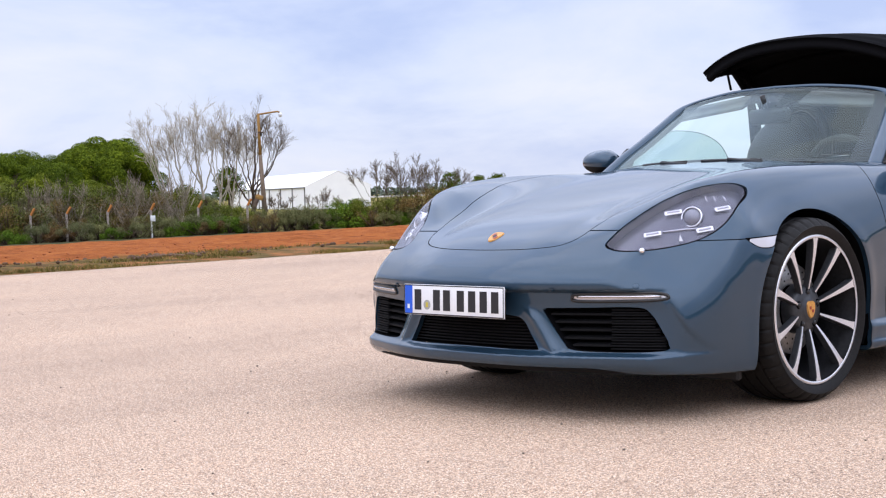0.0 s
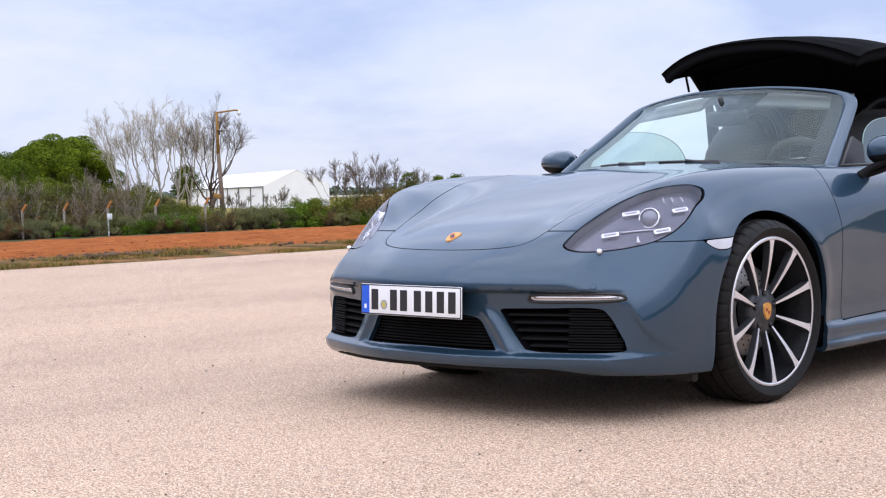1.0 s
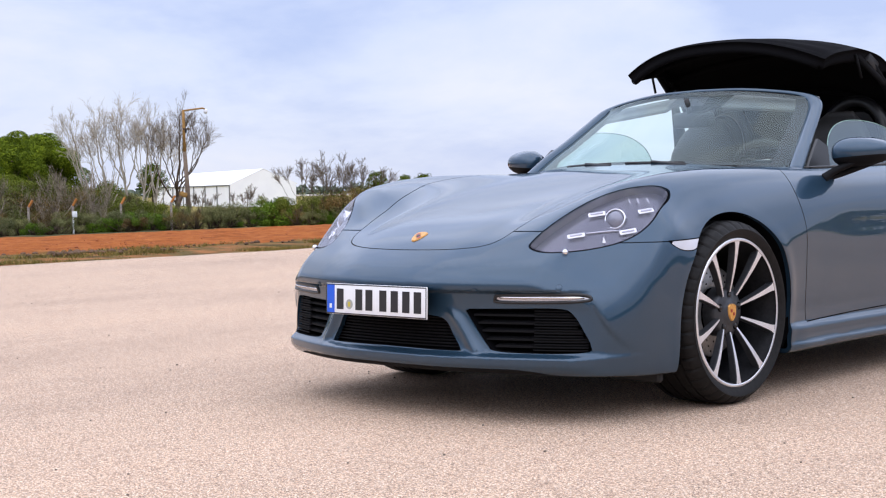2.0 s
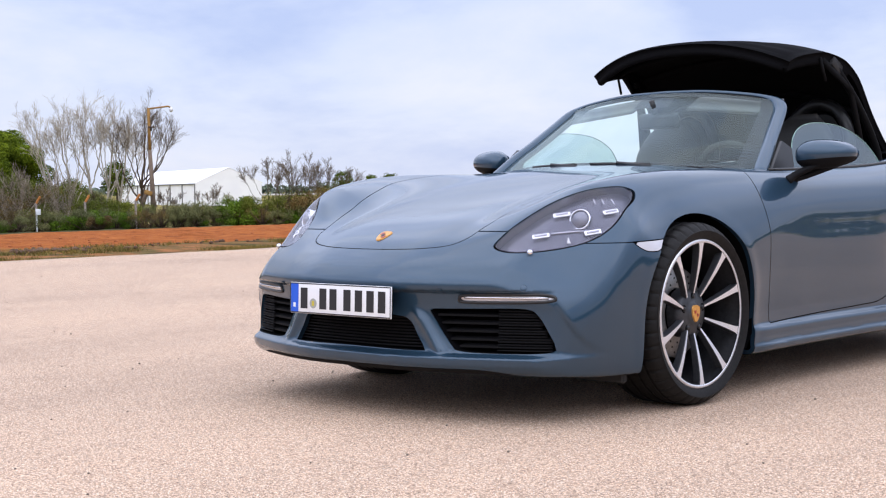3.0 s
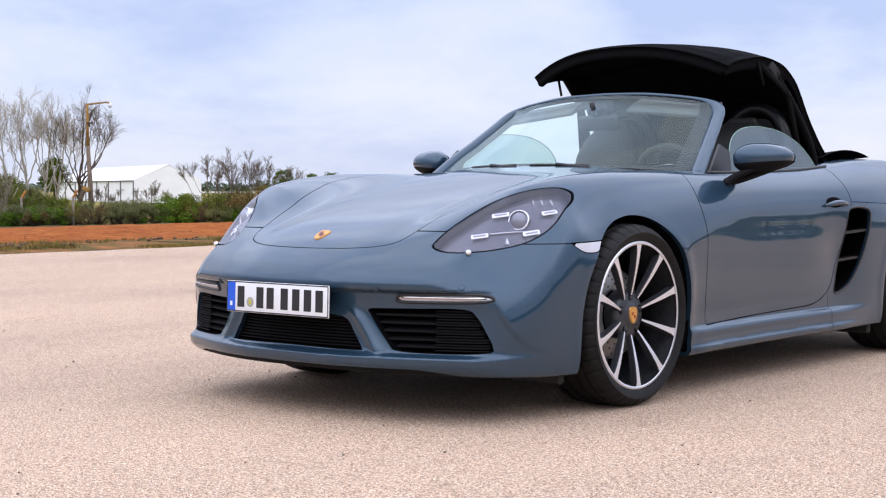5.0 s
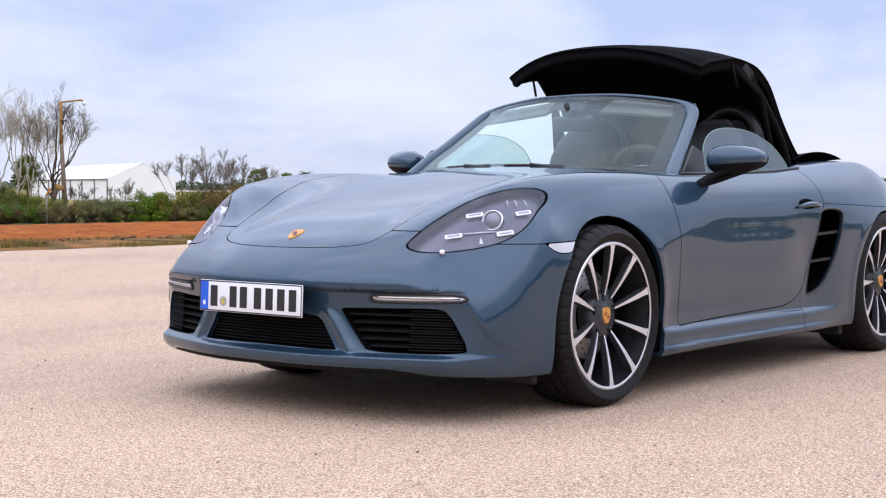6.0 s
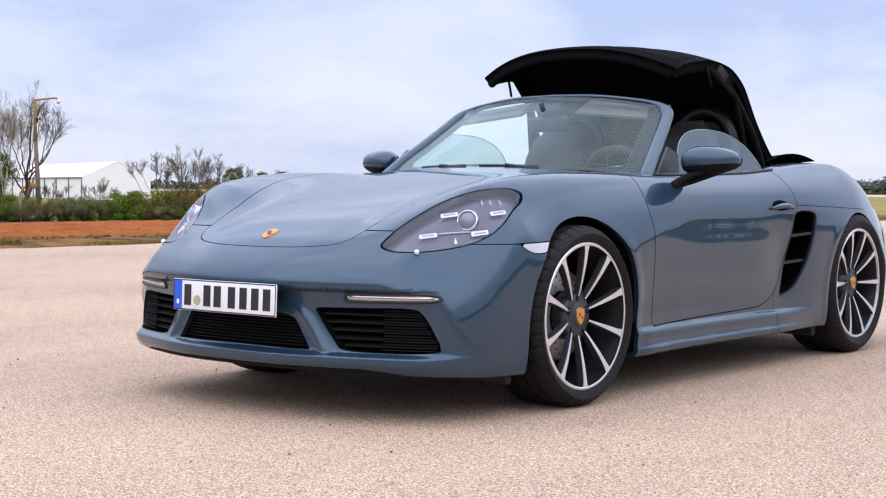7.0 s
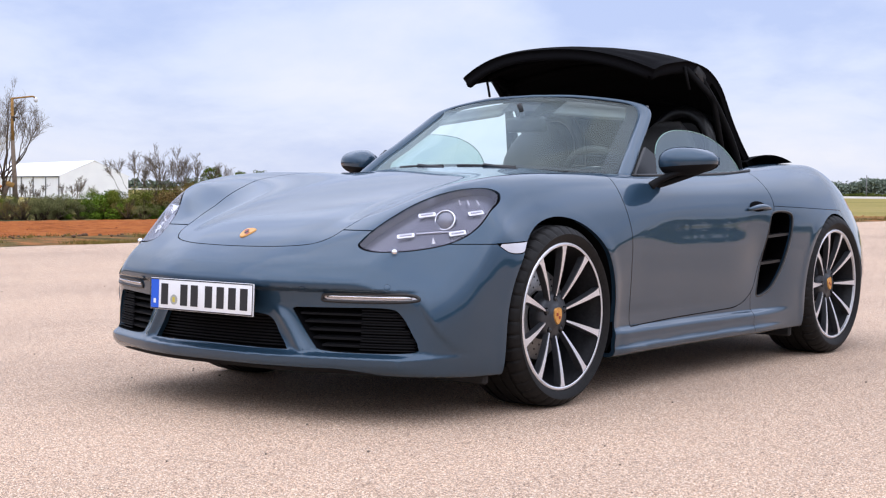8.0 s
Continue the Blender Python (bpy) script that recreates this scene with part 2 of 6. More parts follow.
class Skin:
    """A fine shell that can be cut along smooth lines into panels."""

    def __init__(self, field, lo, hi, step):
        self.field = field
        self.pts, quads = shell(field, lo, hi, step)
        self.faces = [tuple(q) for q in quads.tolist()]

    def split(self, faces, value):
        """value: signed distance of points; gives the faces within and those without."""
        g = value(*self.pts.T)
        g = np.where(np.abs(g) < 2e-4, -2e-4, g)
        sign = (g < 0).tolist()
        fresh, base, cuts, within, without = [], len(self.pts), {}, [], []
        for f in faces:
            s = [sign[i] for i in f]
            if all(s):
                within.append(f)
            elif not any(s):
                without.append(f)
            else:
                a, b = [], []
                for i, j in zip(f, f[1:] + f[:1]):
                    (a if sign[i] else b).append(i)
                    if sign[i] != sign[j]:
                        key = (i, j) if i < j else (j, i)
                        k = cuts.get(key)
                        if k is None:
                            t = g[i] / (g[i] - g[j])
                            k = cuts[key] = base + len(fresh)
                            fresh.append(self.pts[i] * (1 - t) + self.pts[j] * t)
                        a.append(k)
                        b.append(k)
                if len(a) > 2:
                    within.append(tuple(a))
                if len(b) > 2:
                    without.append(tuple(b))
        if fresh:
            self.pts = np.vstack([self.pts, fresh])
        return within, without

    def seam(self, faces, value, half=0.0022):
        """Cuts a panel free: the panel, the rest, and the narrow joint between them."""
        inner, rest = self.split(faces, lambda x, y, z: value(x, y, z) + half)
        joint, rest = self.split(rest, lambda x, y, z: value(x, y, z) - half)
        return inner, rest, joint

    def panel(self, name, faces, mat, parent, label="", inset=0.0, lip=None):
        used = sorted({i for f in faces for i in f})
        at = {i: k for k, i in enumerate(used)}
        p = self.pts[used]
        nrm, _ = gradient(self.field, p)
        p = p - nrm * inset
        faces = [tuple(at[i] for i in f) for f in faces]
        if lip:
            # turn the free edge inwards, as folded sheet metal is
            edges = {}
            for f in faces:
                for i, j in zip(f, f[1:] + f[:1]):
                    edges[(i, j)] = edges.get((i, j), 0) + 1
            free = [(i, j) for i, j in edges if (j, i) not in edges]
            ring = {i: len(p) + k for k, i in enumerate(sorted({i for e in free for i in e}))}
            src = list(ring)
            p = np.vstack([p, lip(p[src], nrm[src])])
            nrm = np.vstack([nrm, nrm[src]])
            faces = faces + [(j, i, ring[i], ring[j]) for i, j in free]
        ob = solid(name, p, faces, mat, parent, label, normals=None if lip else nrm)
        return ob


def bounded(value, *limits):
    """A cut that holds only where all limits are negative too."""
    def g(x, y, z):
        d = value(x, y, z)
        for lim in limits:
            d = np.maximum(d, lim(x, y, z))
        return d
    return g

# ---- the car's shape: nose towards -y, front axle at y = 0 ----
def curve(*pts):
    """A smooth curve through a few (position, value) pairs, flat outside them."""
    px, py = np.array([p[0] for p in pts], float), np.array([p[1] for p in pts], float)
    h, d = np.diff(px), np.diff(py) / np.diff(px)
    m = np.zeros(len(px))
    m[0], m[-1] = d[0], d[-1]
    for i in range(1, len(px) - 1):
        if d[i - 1] * d[i] > 0:
            w1, w2 = 2 * h[i] + h[i - 1], h[i] + 2 * h[i - 1]
            m[i] = (w1 + w2) / (w1 / d[i - 1] + w2 / d[i])
    gx = np.linspace(px[0], px[-1], 600)
    k = np.clip(np.searchsorted(px, gx, side="right") - 1, 0, len(px) - 2)
    t = (gx - px[k]) / h[k]
    gy = (py[k] * (1 + 2 * t) * (1 - t) ** 2 + m[k] * h[k] * t * (1 - t) ** 2
          + py[k + 1] * t * t * (3 - 2 * t) + m[k + 1] * h[k] * t * t * (t - 1))
    return lambda v: np.interp(v, gx, gy)


def smax(a, b, k):
    h = np.clip(0.5 + 0.5 * (a - b) / k, 0, 1)
    return b + (a - b) * h + k * h * (1 - h)


def ease(v, a, b):
    t = np.clip((v - a) / (b - a), 0, 1)
    return t * t * (3 - 2 * t)


NOSE = curve((0, -0.965), (0.2, -0.955), (0.35, -0.928), (0.47, -0.890), (0.6, -0.840), (0.7, -0.796), (0.75, -0.762), (0.8, -0.708), (0.85, -0.60), (0.9, -0.3), (1.0, 0.3))
NOSE_Z = curve((0.10, 0.13), (0.15, 0.062), (0.172, 0.030), (0.188, 0.010), (0.206, -0.002), (0.226, -0.004), (0.250, 0.004), (0.30, 0.012), (0.38, 0.016), (0.44, 0.006), (0.478, 0.0), (0.52, 0.01), (0.56, 0.03), (0.8, 0.2))
HOOD = curve((-1.0, 0.46), (-0.965, 0.490), (-0.92, 0.54), (-0.85, 0.592), (-0.77, 0.638), (-0.6, 0.703), (-0.3, 0.782), (0.0, 0.838), (0.3, 0.880), (0.55, 0.905), (0.8, 0.90), (1.2, 0.90), (1.9, 0.93), (2.3, 0.935), (2.7, 0.91), (3.1, 0.865), (3.38, 0.82), (3.5, 0.70))
CREST = curve((-1.0, 0.46), (-0.965, 0.490), (-0.92, 0.54), (-0.85, 0.594), (-0.75, 0.673), (-0.6, 0.766), (-0.45, 0.816), (-0.3, 0.837), (-0.13, 0.855), (0.1, 0.868), (0.4, 0.872), (0.7, 0.873), (1.0, 0.882), (1.5, 0.897), (1.9, 0.928), (2.2, 0.945), (2.5, 0.944), (2.8, 0.912), (3.1, 0.85), (3.5, 0.68))
CREST_X = curve((-1.0, 0.56), (-0.6, 0.62), (-0.2, 0.67), (0.3, 0.70), (0.8, 0.74), (1.6, 0.76), (2.2, 0.72), (3.0, 0.62), (3.5, 0.55))
WIDTH = curve((-1.0, 0.79), (-0.75, 0.848), (-0.5, 0.880), (-0.2, 0.890), (0.05, 0.89), (0.35, 0.880), (0.65, 0.866), (1.0, 0.860), (1.4, 0.866), (1.8, 0.884), (2.15, 0.90), (2.5, 0.906), (2.8, 0.902), (3.05, 0.868), (3.3, 0.78), (3.5, 0.70))
FLANK = curve((0.10, -0.07), (0.150, -0.020), (0.165, -0.001), (0.178, 0.003), (0.194, -0.006), (0.215, -0.007), (0.238, -0.005), (0.252, -0.011), (0.266, -0.026), (0.30, -0.026), (0.36, -0.020), (0.48, -0.008), (0.60, 0.0), (0.70, -0.008), (0.78, -0.03), (0.86, -0.075), (0.95, -0.16))
PLAIN = curve((0.10, -0.10), (0.15, -0.035), (0.20, -0.022), (0.30, -0.014), (0.45, -0.005), (0.60, 0.0), (0.70, -0.008), (0.78, -0.03), (0.86, -0.075), (0.95, -0.16))
TAIL = curve((0, 3.41), (0.3, 3.395), (0.55, 3.33), (0.7, 3.22), (0.8, 3.06), (0.9, 2.8), (1.0, 2.3))
TAIL_Z = curve((0.1, -0.2), (0.25, -0.06), (0.45, 0.0), (0.6, -0.005), (0.72, -0.06), (0.82, -0.03), (1.0, -0.1))
NOSE_SIDE = curve((0.10, 0.12), (0.15, 0.050), (0.175, 0.032), (0.20, 0.022), (0.25, 0.009), (0.30, 0.003), (0.48, 0.0), (0.52, 0.009), (0.56, 0.028), (0.8, 0.2))
FLOOR = curve((-1.0, 0.175), (-0.7, 0.165), (-0.4, 0.150), (0.4, 0.150), (2.0, 0.155), (2.9, 0.18), (3.4, 0.26))


def body_top(x, y):
    follow = 1 - ease(y, -0.75, -0.15)
    back = ease(y, 2.5, 3.2)
    yy = y - (NOSE(x) + 0.965) * follow - (TAIL(x) - 3.41) * back
    xc = CREST_X(y)
    rise = ease(x, 0.30, 1.0 * xc) if np.ndim(x) else ease(np.asarray(x), 0.30, xc)
    z0, z1 = HOOD(yy), CREST(yy)
    crown = -0.035 * (x / 0.6) ** 2 * (1 - rise) * ease(y, -0.9, -0.3)
    fall = np.where(x > xc, -1.3 * (x - xc) ** 2 / 0.2, 0.0)
    shoulder = -0.13 * (1 - np.exp(fall / 0.13))  # the nose's corner stays full below the lamps
    fall = fall + (shoulder - fall) * (1 - ease(y, -0.45, -0.10))
    return z0 + crown + (z1 - z0) * rise + fall


def body_field(x, y, z):
    """Negative inside the car's skin."""
    x = np.abs(x)
    x = np.where(x < 0.22, x * x / 0.44 + 0.11, x)  # no crease along the middle
    top = (z - body_top(x, y)) * 0.9
    dent = -0.022 * np.exp(-((y - 1.68) / 0.16) ** 2 - ((z - 0.50) / 0.14) ** 2)
    dent = dent - 0.0043 * np.exp(-((z - 0.628) / 0.048) ** 2) * ease(y, 0.55, 0.95) * (1 - ease(y, 1.45, 1.75))
    lip = sum(0.004 * np.exp(-((np.hypot(y - c, z - 0.335) - 0.385) / 0.030) ** 2) for c in (0.0, 2.475))
    sill = ease(y, 0.25, 0.5) * (1 - ease(y, 1.62, 2.02))
    side = x - (WIDTH(y) + PLAIN(z) + (FLANK(z) - PLAIN(z)) * sill + dent + lip)
    # the air intakes sit in a shallow recess under the bumper's upper band
    edge_x = 0.738 + 0.08 * (0.45 - z) / 0.20
    recess = 0.022 * ease(z, 0.224, 0.248) * (1 - ease(z, 0.446, 0.460)) * (1 - ease(x, edge_x, edge_x + 0.026))
    ridge = 0.013 * np.exp(-((x - 0.357 + 0.71 * (z - 0.29)) / 0.024) ** 2) * ease(z, 0.225, 0.26) * (1 - ease(z, 0.35, 0.41))
    corner = ease(x, 0.72, 0.82)
    tuck = 0.14 * np.clip(0.50 - z, 0, 0.35) ** 1.5
    side = side + tuck * (1 - ease(y, -0.55, -0.30))
    front = (NOSE(x) + NOSE_Z(z) * (1 - corner) + (NOSE_SIDE(z) + tuck) * corner + recess - ridge - y) * (0.85 - 0.45 * ease(x, 0.5, 0.85))
    rear = (y - TAIL(x) - TAIL_Z(z)) * 0.6
    base = FLOOR(y) - z
    f = smax(top, side, 0.09)
    f = smax(f, front, 0.014 + 0.03 * ease(x, 0.55, 0.8))
    f = smax(f, rear, 0.04)
    return smax(f, base, 0.012)


def gradient(field, p, h=1e-4):
    g = np.stack([field(*(p + h * e).T) - field(*(p - h * e).T) for e in np.eye(3)], 1) / (2 * h)
    return g / np.maximum(np.linalg.norm(g, axis=1, keepdims=True), 1e-9), g


def shell(field, lo, hi, step):
    """Meshes the zero surface of a field inside a box: points and quads."""
    ax = [np.arange(a, b + step, step) for a, b in zip(lo, hi)]
    v = field(*np.meshgrid(*ax, indexing="ij"))
    inside = v < 0
    n = np.array(v.shape) - 1
    idx = -np.ones(n, int)
    total, count = np.zeros((*n, 3)), np.zeros(n)
    edges = []
    for a in range(3):
        s0, s1 = [slice(None)] * 3, [slice(None)] * 3
        s0[a], s1[a] = slice(0, -1), slice(1, None)
        cut = inside[tuple(s0)] != inside[tuple(s1)]
        i = np.argwhere(cut)
        v0, v1 = v[tuple(s0)][cut], v[tuple(s1)][cut]
        t = v0 / (v0 - v1)
        p = i.astype(float)
        p[:, a] += t
        b, c = (a + 1) % 3, (a + 2) % 3
        ok = (i[:, b] > 0) & (i[:, c] > 0) & (i[:, b] < n[b]) & (i[:, c] < n[c])
        i, p, flip = i[ok], p[ok], inside[tuple(s0)][cut][ok]
        cells = []
        for db, dc in ((0, 0), (1, 0), (1, 1), (0, 1)):
            q = i.copy()
            q[:, b] -= db
            q[:, c] -= dc
            np.add.at(total, tuple(q.T), p)
            np.add.at(count, tuple(q.T), 1)
            cells.append(q)
        edges.append((cells, flip))
    used = count > 0
    idx[used] = np.arange(used.sum())
    pts = total[used] / count[used][:, None] * step + np.array(lo)
    quads = []
    for cells, flip in edges:
        q = np.stack([idx[tuple(c.T)] for c in cells], 1)
        quads.append(np.where(flip[:, None], q, q[:, ::-1]))
    for _ in range(5):
        _, g = gradient(field, pts)
        d = field(*pts.T)
        move = g * (d / np.maximum((g * g).sum(1), 0.05))[:, None]
        pts -= np.clip(move, -step, step)
    return pts, np.concatenate(quads)


def outline(pts, n=10):
    """A closed smooth outline through a few corner points; a point given twice in a row stays sharp."""
    p = np.array(pts, float)
    out = []
    m = len(p)
    for i in range(m):
        a, b, c, d = p[i - 1], p[i], p[(i + 1) % m], p[(i + 2) % m]
        if np.allclose(b, c):
            continue
        t = np.linspace(0, 1, n, endpoint=False)[:, None]
        out.append(0.5 * (2 * b + (c - a) * t + (2 * a - 5 * b + 4 * c - d) * t ** 2 + (3 * b - a - 3 * c + d) * t ** 3))
    return np.concatenate(out)


def away(poly, u, v):
    """Signed distance to a closed outline, negative inside; far from it only a rough one."""
    lo, hi = poly.min(0) - 0.06, poly.max(0) + 0.06
    near = (u > lo[0]) & (u < hi[0]) & (v > lo[1]) & (v < hi[1])
    full = np.full(np.shape(u), 0.06)
    full[near] = near_away(poly, u[near], v[near])
    return full


def near_away(poly, u, v):
    d = np.full(np.shape(u), 1e9)
    odd = np.zeros(np.shape(u), bool)
    for (a, b), (c, e) in zip(poly, np.roll(poly, -1, axis=0)):
        du, dv = c - a, e - b
        t = np.clip(((u - a) * du + (v - b) * dv) / max(du * du + dv * dv, 1e-12), 0, 1)
        d = np.minimum(d, (u - a - t * du) ** 2 + (v - b - t * dv) ** 2)
        if b != e:
            odd ^= ((b > v) != (e > v)) & (u < du * (v - b) / dv + a)
    return np.where(odd, -1, 1) * np.sqrt(d)

# ---- the car ----
LAMP = outline([(0.514, 0.602), (0.509, 0.628), (0.532, 0.680), (0.592, 0.742), (0.665, 0.787), (0.717, 0.805), (0.748, 0.794), (0.769, 0.771), (0.789, 0.738), (0.805, 0.700), (0.804, 0.664), (0.785, 0.633), (0.743, 0.606), (0.668, 0.588), (0.574, 0.586)])
GRILLE_SIDE = outline([(0.336, 0.393), (0.336, 0.393), (0.50, 0.396), (0.665, 0.397), (0.708, 0.375), (0.742, 0.31), (0.756, 0.27), (0.742, 0.25), (0.60, 0.245), (0.46, 0.25), (0.42, 0.275)])
GRILLE_MID = outline([(0.0, 0.372), (0.20, 0.366), (0.262, 0.350), (0.295, 0.30), (0.325, 0.255), (0.30, 0.247), (0.0, 0.249), (-0.30, 0.247), (-0.325, 0.255), (-0.295, 0.30), (-0.262, 0.350), (-0.20, 0.366)])
DRL = outline([(0.456, 0.430), (0.474, 0.442), (0.60, 0.446), (0.722, 0.445), (0.756, 0.431), (0.728, 0.422), (0.60, 0.418), (0.468, 0.419)])
MARKER = outline([(-0.425, 0.613), (-0.425, 0.613), (-0.27, 0.617), (-0.22, 0.616), (-0.275, 0.583), (-0.33, 0.577), (-0.375, 0.585)])
DOOR = outline([(0.505, 0.95), (0.505, 0.95), (0.48, 0.76), (0.487, 0.60), (0.503, 0.40), (0.517, 0.262), (0.517, 0.262), (0.92, 0.273), (1.30, 0.281), (1.48, 0.292), (1.60, 0.345), (1.665, 0.45), (1.715, 0.56), (1.765, 0.68), (1.79, 0.76), (1.765, 0.85), (1.70, 0.95), (1.70, 0.95)])
VENT = outline([(1.752, 0.690), (1.80, 0.712), (1.90, 0.712), (1.955, 0.695), (1.955, 0.65), (1.925, 0.56), (1.87, 0.45), (1.79, 0.362), (1.70, 0.327), (1.655, 0.335), (1.668, 0.40), (1.70, 0.50), (1.725, 0.60)])
HOOD_SIDE = [(0.18, -0.840), (0.28, -0.818), (0.352, -0.783), (0.386, -0.735), (0.397, -0.67), (0.422, -0.53), (0.450, -0.444), (0.497, -0.301), (0.541, -0.159), (0.568, 0.011), (0.597, 0.173), (0.63, 0.38), (0.64, 0.58), (0.60, 0.75)]
HOOD_EDGE = outline([(0.0, -0.848)] + HOOD_SIDE + [(0.0, 0.8)] + [(-a, b) for a, b in HOOD_SIDE[::-1]])
CABIN = outline([(0.0, 0.44), (0.30, 0.50), (0.55, 0.60), (0.66, 0.72), (0.715, 0.90), (0.725, 1.30), (0.715, 1.70), (0.66, 1.93), (0.45, 2.02), (0.0, 2.05)] + [(-a, b) for a, b in [(0.45, 2.02), (0.66, 1.93), (0.715, 1.70), (0.725, 1.30), (0.715, 0.90), (0.66, 0.72), (0.55, 0.60), (0.30, 0.50)]])
TAIL_LAMP = outline([(0.50, 0.705), (0.62, 0.70), (0.74, 0.71), (0.79, 0.745), (0.74, 0.775), (0.60, 0.775), (0.50, 0.755)])
FRONT_HUB, REAR_HUB, WHEEL_X = (0.0, 0.336), (2.475, 0.347), 0.748


def arch(centre, radius):
    def g(x, y, z):
        h = z - centre[1] + 0.004
        return np.maximum(np.hypot(y - centre[0], np.where(h < 0, 0.32 * h, h)) - radius, 0.53 - np.abs(x))
    return g


car = thing("car", (0, 0, 0), "blue-grey open-top sports car, black canvas roof half raised, on asphalt", "car")


def build_shell():
    skin = Skin(body_field, (-0.96, -1.05, 0.08), (0.96, 3.5, 1.02), 0.0115)
    rest = skin.faces
    face_on = lambda poly, lim: bounded(lambda x, y, z: away(poly, np.abs(x), z), lambda x, y, z: y - lim)
    side_on = lambda poly, lim: bounded(lambda x, y, z: away(poly, y, z), lambda x, y, z: lim - np.abs(x))
    _, rest = skin.split(rest, arch(FRONT_HUB, 0.372))
    _, rest = skin.split(rest, arch((2.475, 0.335), 0.368))
    _, rest = skin.split(rest, bounded(lambda x, y, z: away(CABIN, x, y), lambda x, y, z: 0.6 - z))

    def lamp_edge(x, y, z):
        nrm, _ = gradient(body_field, np.stack([x, y, z], 1))
        return np.maximum(away(LAMP, np.abs(x), z) / np.clip(np.abs(nrm[:, 1]), 0.22, 1.0), y + 0.1)
    lamp, rest, joint = skin.seam(rest, lamp_edge, 0.0048)
    joints = joint
    drl, rest, joint = skin.seam(rest, face_on(DRL, -0.3), 0.0025)
    joints = joints + joint
    _, rest = skin.split(rest, face_on(GRILLE_SIDE, -0.55))
    _, rest = skin.split(rest, bounded(lambda x, y, z: away(GRILLE_MID, x, z), lambda x, y, z: y + 0.55))
    marker, rest, joint = skin.seam(rest, side_on(MARKER, 0.6), 0.002)
    joints = joints + joint
    _, rest = skin.split(rest, side_on(VENT, 0.6))
    hood, rest, joint = skin.seam(rest, bounded(lambda x, y, z: away(HOOD_EDGE, x, y), lambda x, y, z: 0.5 - z), 0.0017)
    joints = joints + joint
    doors, rest, joint = skin.seam(rest, side_on(DOOR, 0.55))
    joints = joints + joint
    bumper, rest, joint = skin.seam(rest, bounded(lambda x, y, z: z - 0.612 - 0.042 * (1 - ease(np.abs(x), 0.53, 0.62)), lambda x, y, z: y + 0.25), 0.0016)
    joints = joints + joint
    chin, bumper, joint = skin.seam(bumper, lambda x, y, z: z - 0.190 + 0.036 * ease(np.abs(x), 0.50, 0.80), 0.001)
    joints = joints + joint
    quarter, rest, joint = skin.seam(rest, bounded(lambda x, y, z: z - 0.738 + 0.03 * (y - 1.8), lambda x, y, z: 1.6 - y, lambda x, y, z: y - 2.6, lambda x, y, z: 0.6 - np.abs(x)), 0.0014)
    joints = joints + joint
    tail_lamp, rest, joint = skin.seam(rest, bounded(lambda x, y, z: away(TAIL_LAMP, np.abs(x), z), lambda x, y, z: 2.9 - y), 0.003)
    joints = joints + joint
    tail, rest, joint = skin.seam(rest, lambda x, y, z: 2.98 + 0.25 * (z - 0.5) - y, 0.0016)
    joints = joints + joint

    def fold(p, n):
        d = -n * 0.016
        near = np.abs(p[:, 0]) > 0.7
        wheel = near & ((np.hypot(p[:, 1], p[:, 2] - 0.336) < 0.40) | (np.hypot(p[:, 1] - 2.475, p[:, 2] - 0.335) < 0.40))
        d[wheel] = np.stack([-np.sign(p[wheel, 0]) * 0.016, np.zeros(wheel.sum()), np.zeros(wheel.sum())], 1)
        return p + d

    def halves(faces):
        xs = skin.pts[:, 0]
        return [f for f in faces if xs[f[0]] > 0], [f for f in faces if xs[f[0]] <= 0]

    def shown(name, faces, label="", lip=True):
        ob = skin.panel(name, faces, PAINT, car, label)
        if lip:
            edge = skin.panel(name + "_edge", faces, SATIN, None, inset=0.0025, lip=fold)
            me = edge.data
            bm = bmesh.new()
            bm.from_mesh(me)
            n = len(faces)
            bm.faces.ensure_lookup_table()
            bmesh.ops.delete(bm, geom=bm.faces[:n], context="FACES")
            bm.to_mesh(me)
            bm.free()
            me.materials.clear()
            me.materials.append(PAINT)
            edge.name = "folded_edge"
            edge.parent = ob
        return ob

    shown("body", rest, "blue-grey gloss painted steel body shell")
    shown("bonnet", hood, lip=False)
    shown("front_bumper", bumper)
    shown("rear_bumper", tail, lip=False)
    skin.panel("front_spoiler", chin, GRILLE, car, "black plastic front spoiler under the bumper")
    made = {}
    for key, faces in (("door", doors), ("side_panel", quarter)):
        for sgn, fs in zip((1, -1), halves(faces)):
            made[key, sgn] = shown(key, fs, lip=key == "side_panel")
    skin.panel("panel_joints", joints, VOID, car, "dark narrow joints between the panels", inset=0.006)
    for sgn, fs in zip((1, -1), halves(lamp)):
        made["lamp", sgn] = skin.panel("headlight", fs, LAMP_GREY, car, "clear-covered headlight with four small lamps round a lens", inset=0.032)
        skin.panel("lamp_cover", fs, CLEAR, made["lamp", sgn], inset=0.001)
        skin.panel("lamp_wall", fs, LAMP_GREY, made["lamp", sgn], inset=0.003, lip=lambda p, n: p - n * 0.028)
        wall = made["lamp", sgn].children[-1]
        bm = bmesh.new()
        bm.from_mesh(wall.data)
        bm.faces.ensure_lookup_table()
        bmesh.ops.delete(bm, geom=bm.faces[:len(fs)], context="FACES")
        bm.to_mesh(wall.data)
        bm.free()
    for fs in halves(tail_lamp):
        skin.panel("tail_light", fs, RED, car, "dark red tail light", inset=0.002)
    for fs in halves(drl):
        skin.panel("daytime_light", fs, DRL_GLASS, car, "narrow clear light strip with a metallic rim", inset=0.002)
